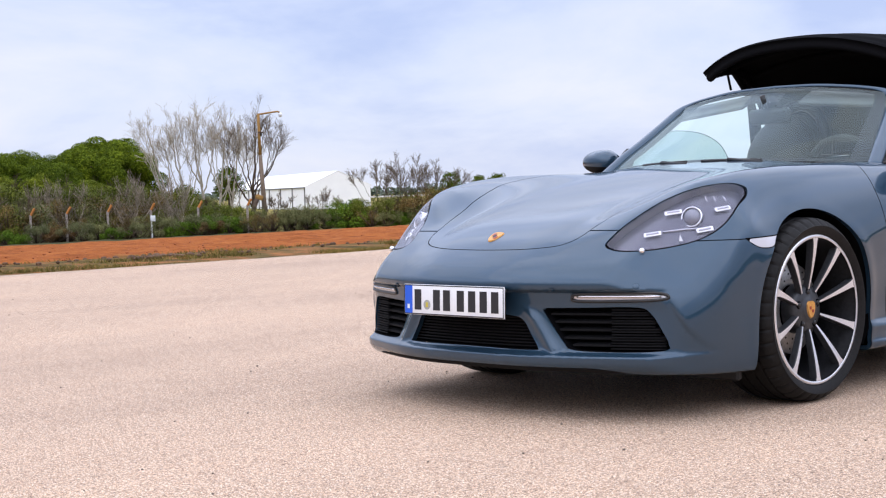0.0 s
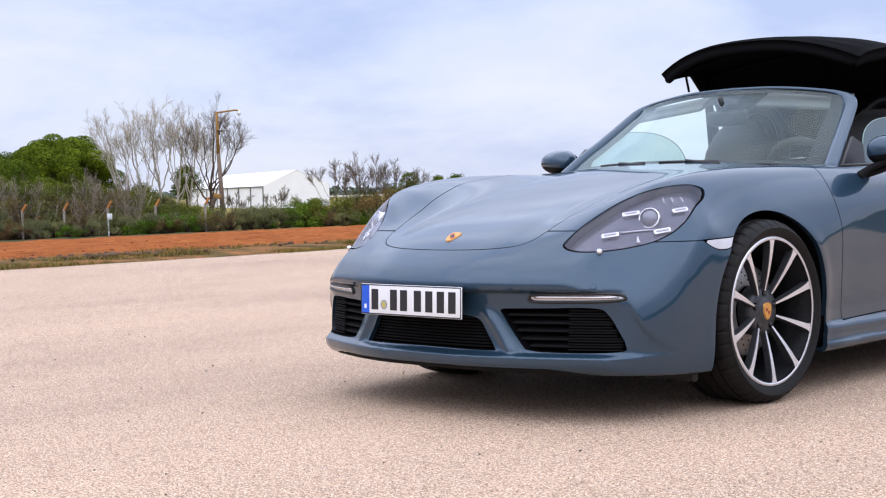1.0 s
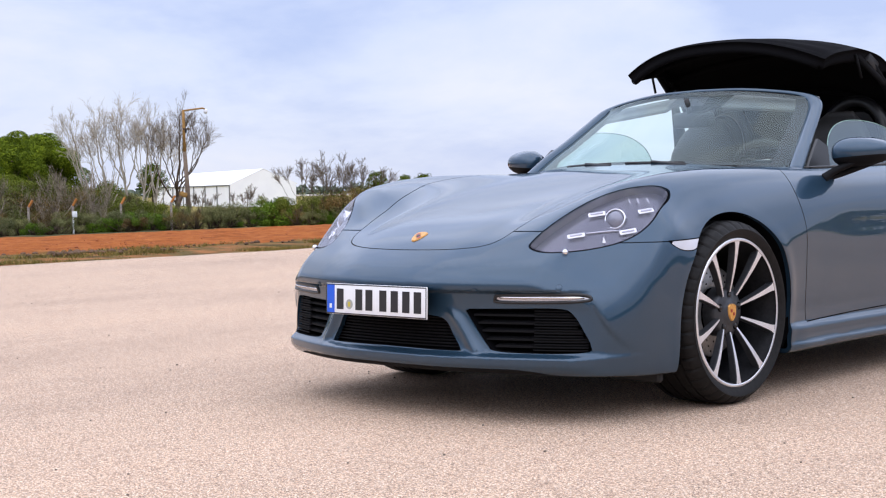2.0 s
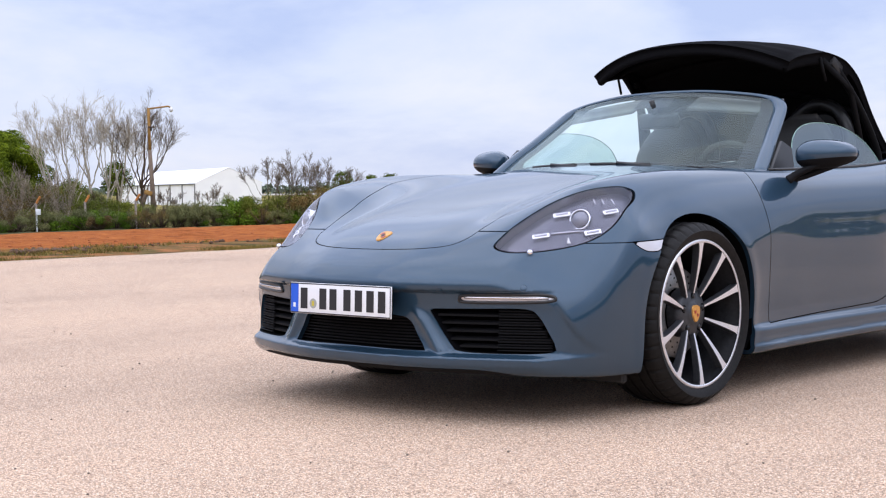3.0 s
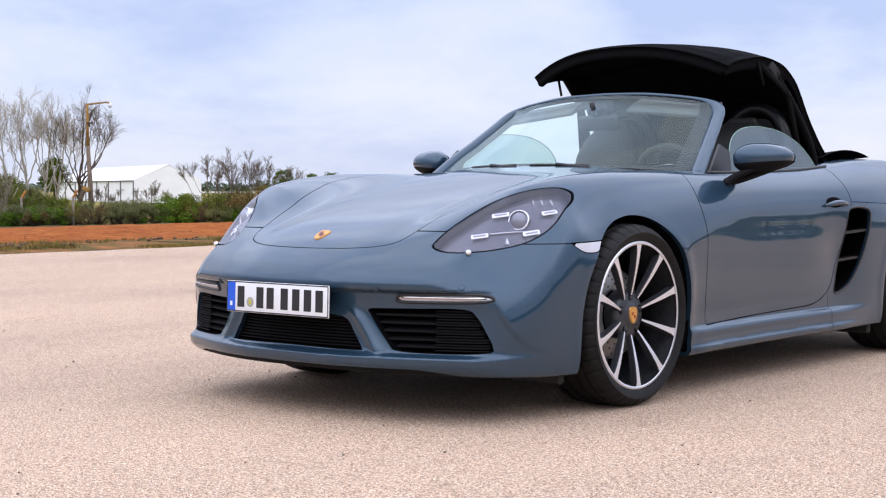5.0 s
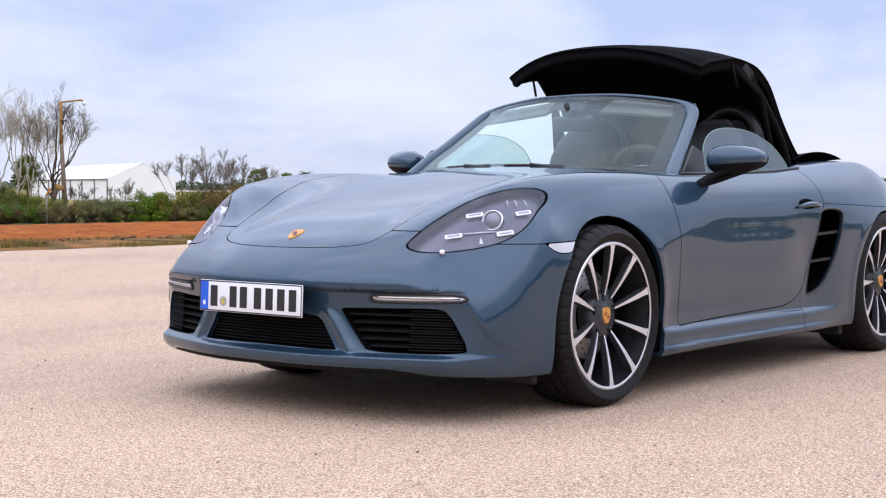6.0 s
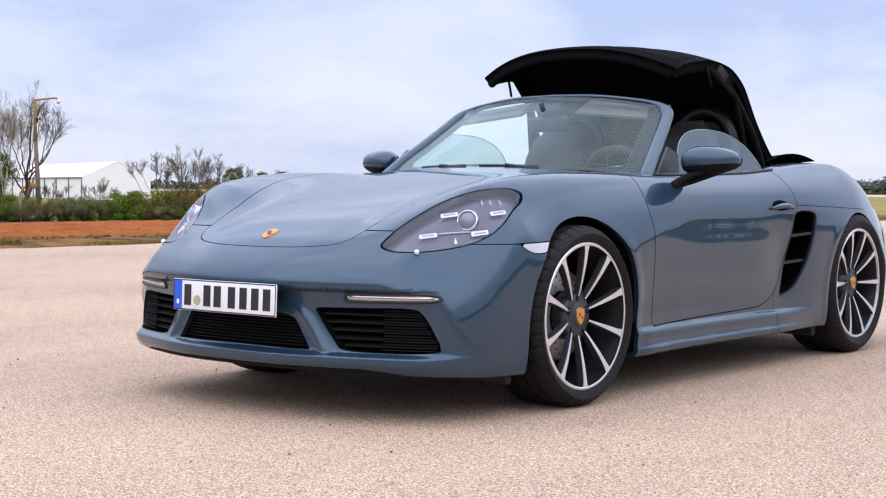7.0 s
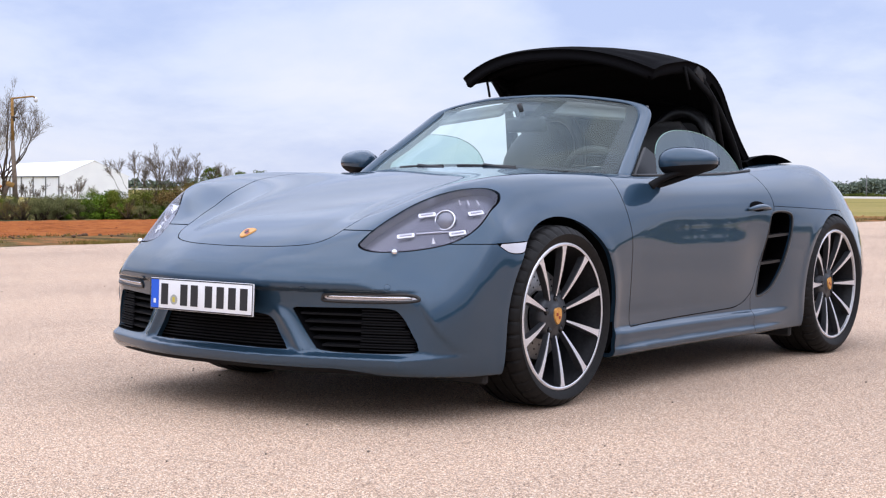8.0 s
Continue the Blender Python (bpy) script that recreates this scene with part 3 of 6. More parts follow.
    for fs in halves(marker):
        skin.panel("side_marker_light", fs, DRL_GLASS, car, "clear white side marker light", inset=0.001)
    return skin, made


DRL_GLASS = material("frosted_clear_lamp", (0.62, 0.60, 0.62), 0.18, 0.3, 0.8)
skin, made = build_shell()


def surface(x, y=None, z=None):
    """A point of the skin: the missing coordinate is found from outside inwards, with the outward normal."""
    if z is None:
        s = np.linspace(1.05, 0.3, 1500)
        p = np.stack([np.full_like(s, x), np.full_like(s, y), s], 1)
    elif y is None:
        s = np.linspace(-1.1, 0.5, 3200)
        p = np.stack([np.full_like(s, x), s, np.full_like(s, z)], 1)
    else:
        s = np.linspace(1.05, 0.2, 1700)
        p = np.stack([s, np.full_like(s, y), np.full_like(s, z)], 1)
    k = np.argmax(body_field(*p.T) < 0)
    n, _ = gradient(body_field, p[k:k + 1])
    return Vector(p[k]), Vector(n[0])


def on_skin(p, n, up=(0, 0, 1)):
    """A frame on the skin: x along the surface, y up the surface, z outwards."""
    x = Vector(up).cross(n).normalized()
    return Matrix.Translation(p) @ Matrix((x, n.cross(x), n)).transposed().to_4x4()


# wheels ---------------------------------------------------------------
def build_wheel(name, radius, width, rim_r):
    w = width / 2
    barrel = [(rim_r, w - 0.012), (rim_r - 0.004, w - 0.004), (rim_r - 0.014, w - 0.005), (rim_r - 0.017, w - 0.014), (rim_r - 0.022, w - 0.04), (rim_r - 0.034, w - 0.08), (rim_r - 0.034, -w + 0.02), (rim_r, -w + 0.01)]
    p, f = lathe(barrel[2:], 96)
    wheel = solid(name, p, f, BARREL, car, "ten-spoke alloy wheel, machined faces over dark grey")
    solid("rim_flange", *lathe(barrel[:4], 96), ALLOY, wheel)
    tread = [(rim_r - 0.004, w - 0.010), (rim_r + 0.012, w + 0.004), (rim_r + 0.03, w + 0.009), (radius - 0.030, w + 0.006), (radius - 0.016, w - 0.004), (radius - 0.006, w - 0.018)]
    rows = [(radius - 0.002, w - 0.030)]
    for g in (0.55, 0.2, -0.2, -0.55):
        c = g * w
        rows += [(radius, c + 0.006), (radius - 0.007, c + 0.004), (radius - 0.007, c - 0.004), (radius, c - 0.006)]
    rows += [(radius - 0.002, -w + 0.03), (radius - 0.016, -w + 0.004), (radius - 0.03, -w - 0.006), (rim_r, -w + 0.008)]
    prof = tread + rows
    cut = lambda a, k: -0.006 if 4 <= k <= 7 and a % 6 == 0 else 0.0
    tyre = solid("tyre", *lathe(prof, 252, cut), RUBBER, wheel, "black low-profile tyre")
    tyre.data.set_sharp_from_angle(angle=radians(28))
    for i in range(10):
        m = pose(0, 0, 0, 36 * i, 0, 0)
        rows, slots, pts, faces = 13, [], [], []
        for k in range(rows):
            t = k / (rows - 1)
            r = 0.074 + t * (rim_r - 0.086)
            face = 0.0034 + 0.0085 * t ** 1.1 + 0.005 * max(0.0, t - 0.9) / 0.1
            root = 0.0085 + 0.0060 * t
            lift = w - 0.006 - 0.034 * (1 - t) ** 1.5
            deep = lift - 0.020 - 0.010 * t
            for y, x in ((-root, deep), (-face - 0.0018, lift - 0.003), (-face, lift), (face, lift), (face + 0.0018, lift - 0.003), (root, deep)):
                pts.append(m @ Vector((x, y, r)))
        for k in range(rows - 1):
            for j in range(5):
                a = k * 6 + j
                faces.append((a, a + 1, a + 7, a + 6))
                slots.append(1 if j == 2 else 0)
        solid("spoke", pts, faces, TITAN, wheel, mats=[TITAN, ALLOY], slots=slots, smooth=False)
    hub = [(0.0, w - 0.034), (0.034, w - 0.034), (0.040, w - 0.039), (0.052, w - 0.043), (0.076, w - 0.045), (0.088, w - 0.052), (0.092, w - 0.10)]
    solid("hub", *lathe(hub, 48), TITAN, wheel)
    for i in range(5):
        a = 2 * math.pi * i / 5 + math.pi / 10
        p, f = lathe([(0.008, w - 0.0440), (0.0145, w - 0.0432), (0.0155, w - 0.048)], 18)
        solid("bolt_hole", [(x, y + 0.063 * math.cos(a), z + 0.063 * math.sin(a)) for x, y, z in p], f, VOID, wheel)
        p, f = lathe([(0.0, w - 0.039), (0.007, w - 0.039), (0.0088, w - 0.0415), (0.0088, w - 0.06)], 12)
        solid("wheel_bolt", [(x, y + 0.063 * math.cos(a), z + 0.063 * math.sin(a)) for x, y, z in p], f, SATIN, wheel)
    cap = outline([(-0.022, 0.026), (0.0, 0.031), (0.022, 0.026), (0.024, 0.0), (0.015, -0.022), (0.0, -0.033), (-0.015, -0.022), (-0.024, 0.0)], 4)
    n = len(cap)
    pts = [(w - 0.034, a, b) for a, b in cap] + [(w - 0.029, a * 0.92, b * 0.92) for a, b in cap]
    solid("wheel_badge", pts, [(i, (i + 1) % n, n + (i + 1) % n, n + i) for i in range(n)] + [tuple(range(n, 2 * n))], GOLD, wheel, "gold shield badge", smooth=False)
    for a, b in ((-0.008, 0.006), (0.008, -0.006)):
        part("badge_field", block((0.002, 0.010, 0.011), 0.0, at=(w - 0.0285, a, b)), RED, wheel)
    disc = [(0.09, 0.012), (0.165, 0.012), (0.168, 0.008), (0.168, -0.014), (0.165, -0.018), (0.09, -0.018)]
    solid("brake_disc", *lathe(disc, 64), STEEL, wheel)
    dots, n = [], 0
    for i in range(48):
        a, r = 2 * math.pi * i / 48, (0.112, 0.13, 0.148)[i % 3]
        q, g = lathe([(0.0, 0.0127), (0.0042, 0.0127), (0.0042, 0.008)], 6)
        dots.append(([(x, y + r * math.cos(a), z + r * math.sin(a)) for x, y, z in q], g))
    tagged(solid("disc_hole", *join(*dots), VOID, wheel), kind="stuff")
    def jaw(u, v):
        a, r, t = math.radians(150 + 60 * u), 0.105 + 0.082 * (0.5 - 0.5 * math.cos(math.pi * min(max(v, 0), 1))), 0
        return (0.036 - 0.010 * abs(2 * v - 1) ** 3, r * math.cos(a), r * math.sin(a))
    solid("brake_caliper", *grid(jaw, np.linspace(0, 1, 10), np.linspace(0, 1, 8)), IRON, wheel)
    return wheel


front_wheel = build_wheel("wheel", 0.336, 0.253, 0.275)
front_wheel.matrix_basis = pose(WHEEL_X, *FRONT_HUB)
rear_wheel = build_wheel("wheel", 0.347, 0.265, 0.275)
rear_wheel.matrix_basis = pose(0.758, *REAR_HUB, 17)
copy_thing(front_wheel, pose(-WHEEL_X, *FRONT_HUB, 0, 0, 180))
copy_thing(rear_wheel, pose(-0.758, *REAR_HUB, 11, 0, 180))


def build_wheel_wells():
    for c in (FRONT_HUB, (2.475, 0.335)):
        for s in (1, -1):
            def at(u, v):
                a = math.radians(-25 + 230 * u)
                r = 0.385 if v > 0 else 0.3745
                y, z = c[0] + r * math.cos(a), c[1] + r * math.sin(a)
                rim = float(surface(0, y, z)[0].x) - 0.008 if z > 0.22 else 0.85
                return (s * (rim + (0.465 - rim) * v), y, z)
            inner = ([(s * 0.465, c[0], c[1])] + [(s * 0.465, c[0] + 0.385 * math.cos(math.radians(-25 + 230 * k / 24)), c[1] + 0.385 * math.sin(math.radians(-25 + 230 * k / 24))) for k in range(25)],
                     [(0, k, k + 1) for k in range(1, 25)])
            p, f = join(grid(at, np.linspace(0, 1, 25), np.linspace(0, 1, 4)), inner)
            solid("wheel_well", p, f, VOID, car, "black wheel arch liner")


build_wheel_wells()


# nose -----------------------------------------------------------------
def inset_wall(name, poly, mirror, depth, mat, flip_in=0.0):
    """The walls and back of an opening in the nose."""
    out, back = [], []
    for a, b in poly:
        p, _ = surface(abs(a), None, b)
        out.append(Vector((a * mirror, p.y + 0.004, b)))
        back.append(Vector((a * mirror * 0.99, p.y + depth, b + (0.33 - b) * flip_in)))
    n = len(out)
    return solid(name, out + back, [(i, (i + 1) % n, n + (i + 1) % n, n + i) for i in range(n)] + [tuple(range(n, 2 * n))], mat, car, "deep black air intake", smooth=False)


def build_grilles():
    for s in (1, -1):
        box = inset_wall("air_intake", GRILLE_SIDE, s, 0.09, VOID)
        for z in (0.372, 0.345, 0.318, 0.290, 0.266):
            xs = [x for x in np.linspace(0.36, 0.74, 24) if away(GRILLE_SIDE, np.array([x]), np.array([z]))[0] < -0.001]
            path = [(s * x, surface(x, None, z)[0].y + 0.016, z) for x in xs]
            def blade(u, v):
                x, y, zz = path[u]
                return (x, y + (0.0, 0.0, 0.03, 0.03)[v], zz + (-0.004, 0.003, 0.009, 0.001)[v])
            solid("grille_slat", *grid(blade, range(len(path)), range(4), ring_v=True), GRILLE, box, "thin black slat", smooth=False)
        z = 0.255
        while z < 0.392:
            xs = [x for x in np.linspace(0.575, 0.745, 12) if away(GRILLE_SIDE, np.array([x]), np.array([z]))[0] < -0.003]
            if len(xs) > 1:
                solid("louvre_blade", *tube([(s * x, surface(x, None, z)[0].y + 0.012, z) for x in xs], 0.0028, 5), GRILLE, box, "fine black louvre in front of the radiator")
            z += 0.0095
    box = inset_wall("air_intake", GRILLE_MID, 1, 0.06, VOID)
    for z in np.arange(0.258, 0.37, 0.011):
        half = max((x for x in np.linspace(0.0, 0.33, 67) if away(GRILLE_MID, np.array([x]), np.array([z]))[0] < -0.003), default=0)
        solid("louvre_blade", *tube([(x, surface(abs(x), None, z)[0].y + 0.022, z) for x in np.linspace(-half, half, 15)], 0.0032, 5), GRILLE, box)


build_grilles()


def build_plate():
    tilt = 88
    plate = part("number_plate", block((0.52, 0.112, 0.006), 0.0025, 2), WHITE, car, "white German number plate with a blue band and a black rim")
    plate.matrix_basis = pose(0, -0.998, 0.415, tilt, 0, 0)
    rim = []
    for r in (1, 0.972):
        rim.append([(sx * (0.2585 * 1), sy * 0.0545) if r == 1 else (sx * 0.2545, sy * 0.0505) for sx, sy in ((-1, -1), (1, -1), (1, 1), (-1, 1))])
    pts = [(x, y, 0.0036) for ring in rim for x, y in ring]
    solid("rim_line", pts, [(i, (i + 1) % 4, 4 + (i + 1) % 4, 4 + i) for i in range(4)], INK, plate, smooth=False)
    part("blue_band", block((0.040, 0.101, 0.001), 0, at=(-0.2335, 0, 0.0034)), PLATE_BLUE, plate)
    part("band_mark", block((0.012, 0.016, 0.001), 0, at=(-0.2335, -0.026, 0.0042)), WHITE, plate)
    for x in (-0.183, -0.083, -0.030, 0.042, 0.100, 0.158, 0.215):
        part("character_bar", block((0.036, 0.075, 0.001), 0.0, at=(x, 0, 0.0036)), INK, plate)
    bm = bmesh.new()
    bmesh.ops.create_cone(bm, cap_ends=True, segments=20, radius1=0.018, radius2=0.018, depth=0.001, matrix=pose(-0.134, -0.018, 0.0036))
    part("seal_disc", bm, material("grey_seal", (0.35, 0.36, 0.33), 0.5), plate)
    part("seal_mark", block((0.012, 0.018, 0.001), 0.0, at=(-0.134, -0.018, 0.0044)), material("yellow_seal", (0.55, 0.45, 0.05), 0.5), plate)
    holder = part("plate_holder", block((0.44, 0.09, 0.05), 0.006, 2), BLACK, car)
    holder.matrix_basis = pose(0, -0.972, 0.415, tilt, 0, 0)


build_plate()


def build_bonnet_badge():
    p, n = surface(0.0, -0.772)
    m = on_skin(p, n)
    shape = outline([(-0.024, 0.028), (0.0, 0.034), (0.024, 0.028), (0.026, 0.004), (0.016, -0.024), (0.0, -0.036), (-0.016, -0.024), (-0.026, 0.004)], 4)
    k = len(shape)
    pts = [(a, b, 0.0) for a, b in shape] + [(a * 0.93, b * 0.93, 0.004) for a, b in shape]
    badge = solid("bonnet_badge", pts, [(i, (i + 1) % k, k + (i + 1) % k, k + i) for i in range(k)] + [tuple(range(k, 2 * k))], GOLD, car, "gold and red shield badge", smooth=False)
    badge.matrix_basis = m
    for a, b in ((-0.011, 0.012), (0.011, -0.010)):
        part("badge_field", block((0.014, 0.015, 0.0015), 0, at=(a, b, 0.0042)), RED, badge)
    part("badge_centre", block((0.012, 0.016, 0.002), 0, at=(0, 0, 0.0046)), INK, badge)


build_bonnet_badge()

# windscreen, cabin, roof ----------------------------------------------
PILLAR = smooth_path([(0.712, 0.674, 0.848), (0.677, 0.792, 0.937), (0.645, 0.885, 1.000), (0.609, 1.000, 1.081), (0.580, 1.074, 1.138), (0.532, 1.098, 1.175), (0.437, 1.089, 1.200), (0.223, 1.064, 1.224), (0.0, 1.060, 1.231)], 6)
EDGE = [p for p in PILLAR if p.z < 1.163]


def build_windscreen():
    half = PILLAR + [Vector((-p.x, p.y, p.z)) for p in PILLAR[-2::-1]]
    thick = [0.009 + 0.022 * float(ease(1.200 - p.z, 0.0, 0.06)) for p in half]
    frame_ob = solid("windscreen_frame", *tube(half, thick, 14, 0.60), PAINT, car, "body-coloured windscreen frame")
    back = [p + Vector((-0.012 if p.x > 0.5 else 0.012 if p.x < -0.5 else 0, 0.028, -0.010)) for p in half]
    solid("roof_seal", *tube(back, [0.008 + 0.012 * float(ease(1.200 - p.z, 0.0, 0.06)) for p in half], 8, 0.9), BLACK, frame_ob, "black rubber roof seal")
    inner = [p + Vector((-0.022 if p.x > 0.5 else 0.022 if p.x < -0.5 else 0, -0.004, -0.016)) for p in half]
    solid("screen_seal", *tube(inner, 0.007, 6), SATIN, frame_ob)
    ez, ey, ex = [p.z for p in EDGE], [p.y for p in EDGE], [p.x for p in EDGE]

    def glass_at(u, v, lift=0.0):
        z = 0.868 + v * (1.164 - 0.868)
        x, y = float(np.interp(z, ez, ex)) - 0.016, float(np.interp(z, ez, ey)) - 0.002
        bow = 1 - u * u
        return (x * u, y - bow * (0.215 - 0.150 * v) + lift, z + bow * (0.028 + 0.026 * v) + v * 0.006 - lift * 0.5)
    us, vs = np.linspace(-1, 1, 41), np.linspace(0, 1, 21)
    pane = solid("windscreen", *grid(lambda u, v: glass_at(u, v), us, vs), SCREEN, car, "clear tinted windscreen with a dark border")
    pane.visible_shadow = False
    for name, uu, vv in (("dark_border", np.linspace(0.885, 1, 5), vs), ("dark_border", np.linspace(-1, -0.885, 5), vs), ("dark_border", np.linspace(-0.885, 0.885, 41), np.linspace(0.955, 1, 4)), ("dark_border", us, np.linspace(0, 0.045, 4)), ("sensor_patch", np.linspace(-0.16, 0.16, 8), np.linspace(0.80, 0.94, 6))):
        solid(name, *grid(lambda u, v: glass_at(u, v, 0.003), uu, vv), FRIT, pane)
    for s in (1, -1):
        path = [Vector(glass_at(u, 0.004, -0.010)) for u in np.linspace(0.42 * s if s > 0 else -0.10, 0.02 if s > 0 else -0.50, 9)]
        wiper = solid("wiper", *tube(path, 0.007, 6), SATIN, car, "black wiper blade")
        solid("wiper_arm", *tube([path[4] + Vector((0, -0.012, 0.004)), path[0] + Vector((0.04, -0.05, -0.01))], 0.008, 6), SATIN, wiper)


FRIT = material("dark_glass_border", (0.022, 0.018, 0.024), 0.7, spec=0.1)
build_windscreen()


def build_cowl():
    def at(u, v):
        y0 = 0.40 + 0.33 * u * u
        p, _ = surface(abs(u) * 0.68, y0)
        return (u * 0.68, y0 + 0.10 * v - 0.02, p.z - 0.004 - 0.03 * v)
    solid("cowl_panel", *grid(at, np.linspace(-1, 1, 31), np.linspace(0, 1, 4)), SATIN, car, "black air-intake panel below the windscreen")


build_cowl()


VISOR = speckled("grey_visor_cloth", [(0.3, (0.10, 0.10, 0.105)), (0.7, (0.15, 0.15, 0.155))], 300.0, 0.8)


def build_cabin():
    tub_pts, n = [], len(CABIN)
    for k, z in ((1.0, 0.86), (0.98, 0.60), (0.96, 0.36)):
        tub_pts += [(a * k, 1.25 + (b - 1.25) * k, min(z, surface(min(abs(a) * 1.0, 0.70), b)[0].z - 0.012) if k == 1 else z) for a, b in CABIN]
    faces = [(r * n + i, r * n + (i + 1) % n, (r + 1) * n + (i + 1) % n, (r + 1) * n + i) for r in range(2) for i in range(n)] + [tuple(range(2 * n, 3 * n))]
    solid("cabin_lining", tub_pts, faces, LEATHER, car, "black leather cabin lining")

    def dash(u, v):
        x = -0.67 + 1.34 * u
        y = 0.56 + 0.26 * (abs(x) / 0.67) ** 2 * (1 - v) + v * 0.46
        z = 0.855 + 0.020 * math.sin(math.pi * min(v * 1.6, 1)) + 0.035 * math.exp(-((x - 0.36) / 0.16) ** 2) * ease(v, 0.4, 0.8) - 0.20 * max(0, v - 0.82) / 0.18
        return (x, y, float(z))
    solid("dashboard", *grid(dash, np.linspace(0, 1, 31), np.linspace(0, 1, 21)), LEATHER, car, "dark leather dashboard with a raised instrument hood")
    wheel = solid("steering_wheel", *tube([(0.36 + 0.185 * math.cos(a), 1.075 - 0.185 * math.sin(a) * 0.38, 0.815 + 0.185 * math.sin(a) * 0.92) for a in np.linspace(0, 2 * math.pi, 41)], 0.016, 10, caps=False), LEATHER, car, "black leather steering wheel")
    for a in (0.15, math.pi - 0.15, -math.pi / 2):
        solid("wheel_spoke", *tube([(0.36, 1.065, 0.805), (0.36 + 0.178 * math.cos(a), 1.075 - 0.178 * math.sin(a) * 0.38, 0.815 + 0.178 * math.sin(a) * 0.92)], 0.012, 6), SATIN, wheel)
    part("wheel_boss", block((0.12, 0.05, 0.11), 0.022, 3, at=(0.36, 1.06, 0.81), turn=(-22, 0, 0)), LEATHER, wheel)
    for s in (1, -1):
        def back_pad(u, v):
            w = 0.235 - 0.05 * ease(v, 0.55, 0.72) - 0.055 * ease(v, 0.75, 0.95)
            a = 2 * math.pi * u
            ca, sa = math.cos(a), math.sin(a)
            f = lambda q: math.copysign(abs(q) ** 0.6, q)
            t = 0.075 * (1 - 0.35 * v) * min(1.0, 3.2 * (1 - v) ** 0.5 + 0.0)
            wing = 0.035 * abs(f(ca)) ** 3 * (1 - v)
            return (s * 0.36 + w * f(ca) * (1 - 0.5 * max(0, v - 0.9) / 0.1), 1.49 + 0.20 * v + t * f(sa) - wing, 0.42 + 0.715 * v)
        p, f = grid(back_pad, np.linspace(0, 1, 28, endpoint=False), np.linspace(0, 1, 22), ring_u=True)
        f = f + [tuple(k * 22 + 21 for k in range(28))]
        seat = solid("seat", p, f, LEATHER, car, "black leather bucket seat with a built-in headrest")
        part("seat_cushion", block((0.46, 0.52, 0.16), 0.05, 3, at=(s * 0.36, 1.22, 0.46), turn=(8, 0, 0)), LEATHER, seat)
        hoop = [(s * 0.37 + 0.165 * math.cos(a), 1.80 + 0.02 * math.sin(a), 0.93 + 0.255 * max(math.sin(a), 0) ** 0.75) for a in np.linspace(0, math.pi, 21)]
        roll = solid("roll_hoop", *tube(hoop, 0.030, 10), SATIN, car, "satin black roll-over hoop")
        solid("hoop_panel", *grid(lambda u, v: (s * 0.37 + 0.145 * (2 * u - 1), 1.81, 0.90 + v * 0.235 * max(1 - (2 * u - 1) ** 4, 0.02)), np.linspace(0, 1, 13), np.linspace(0, 1, 5)), BLACK, roll)
    part("rear_shelf", block((1.30, 0.34, 0.06), 0.02, 2, at=(0, 1.90, 0.87)), LEATHER, car, "black trimmed shelf behind the seats")
    mirror = part("inner_mirror", block((0.235, 0.035, 0.072), 0.018, 3, at=(0.02, 0.985, 1.098), turn=(12, 0, -8)), SATIN, car, "black inner rear-view mirror")
    for s in (1, -1):
        visor = part("sun_visor", block((0.40, 0.16, 0.018), 0.007, 3), VISOR, car, "grey fabric sun visor folded up under the frame")
        visor.matrix_basis = pose(s * 0.34, 1.105, 1.160, 24, s * 5, s * 7)
    solid("mirror_stem", *tube([(0.0, 0.98, 1.13), (0.0, 0.955, 1.19)], 0.012, 8), SATIN, mirror)


build_cabin()

BAR_EDGE = material("ground_glass_edge", (0.20, 0.34, 0.30), 0.2)
SIDE_WINDOW = outline([(0.905, 0.862), (0.905, 0.862), (0.925, 0.93), (0.975, 1.005), (1.07, 1.052), (1.22, 1.070), (1.42, 1.057), (1.58, 1.008), (1.68, 0.935), (1.715, 0.872), (1.715, 0.872)], 8)


def build_side_glass():
    for s in (1, -1):
        n = len(SIDE_WINDOW)
        pts = [(s * (0.735 - 0.27 * (z - 0.87)), y, z) for y, z in SIDE_WINDOW]
        ob = solid("side_window", pts, [tuple(range(n)) if s < 0 else tuple(range(n - 1, -1, -1))], SIDE_GLASS, car, "half-raised green-tinted side window", smooth=False)
        solid("glass_edge", *tube([Vector(p) for p in pts if p[2] > 0.875], 0.0022, 5), BAR_EDGE, ob)
        ob.visible_shadow = False
        tri = [(0.715, 0.862), (0.90, 0.862), (0.925, 0.955), (0.86, 0.985)]
        pts = [(s * (0.738 - 0.27 * (z - 0.87) + d), y, z) for d in (0.006, -0.006) for y, z in tri]
        solid("corner_trim", pts, [(0, 1, 2, 3), (7, 6, 5, 4)] + [(i, (i + 1) % 4, 4 + (i + 1) % 4, 4 + i) for i in range(4)], SATIN, car, "black corner trim by the door mirror", smooth=False)
        rail = [(s * 0.742, y, surface(0.742, y)[0].z + 0.002) for y in np.linspace(0.70, 1.78, 24)]
        solid("window_seal", *tube(rail, 0.007, 6), SATIN, car, "black window seal along the door")


build_side_glass()


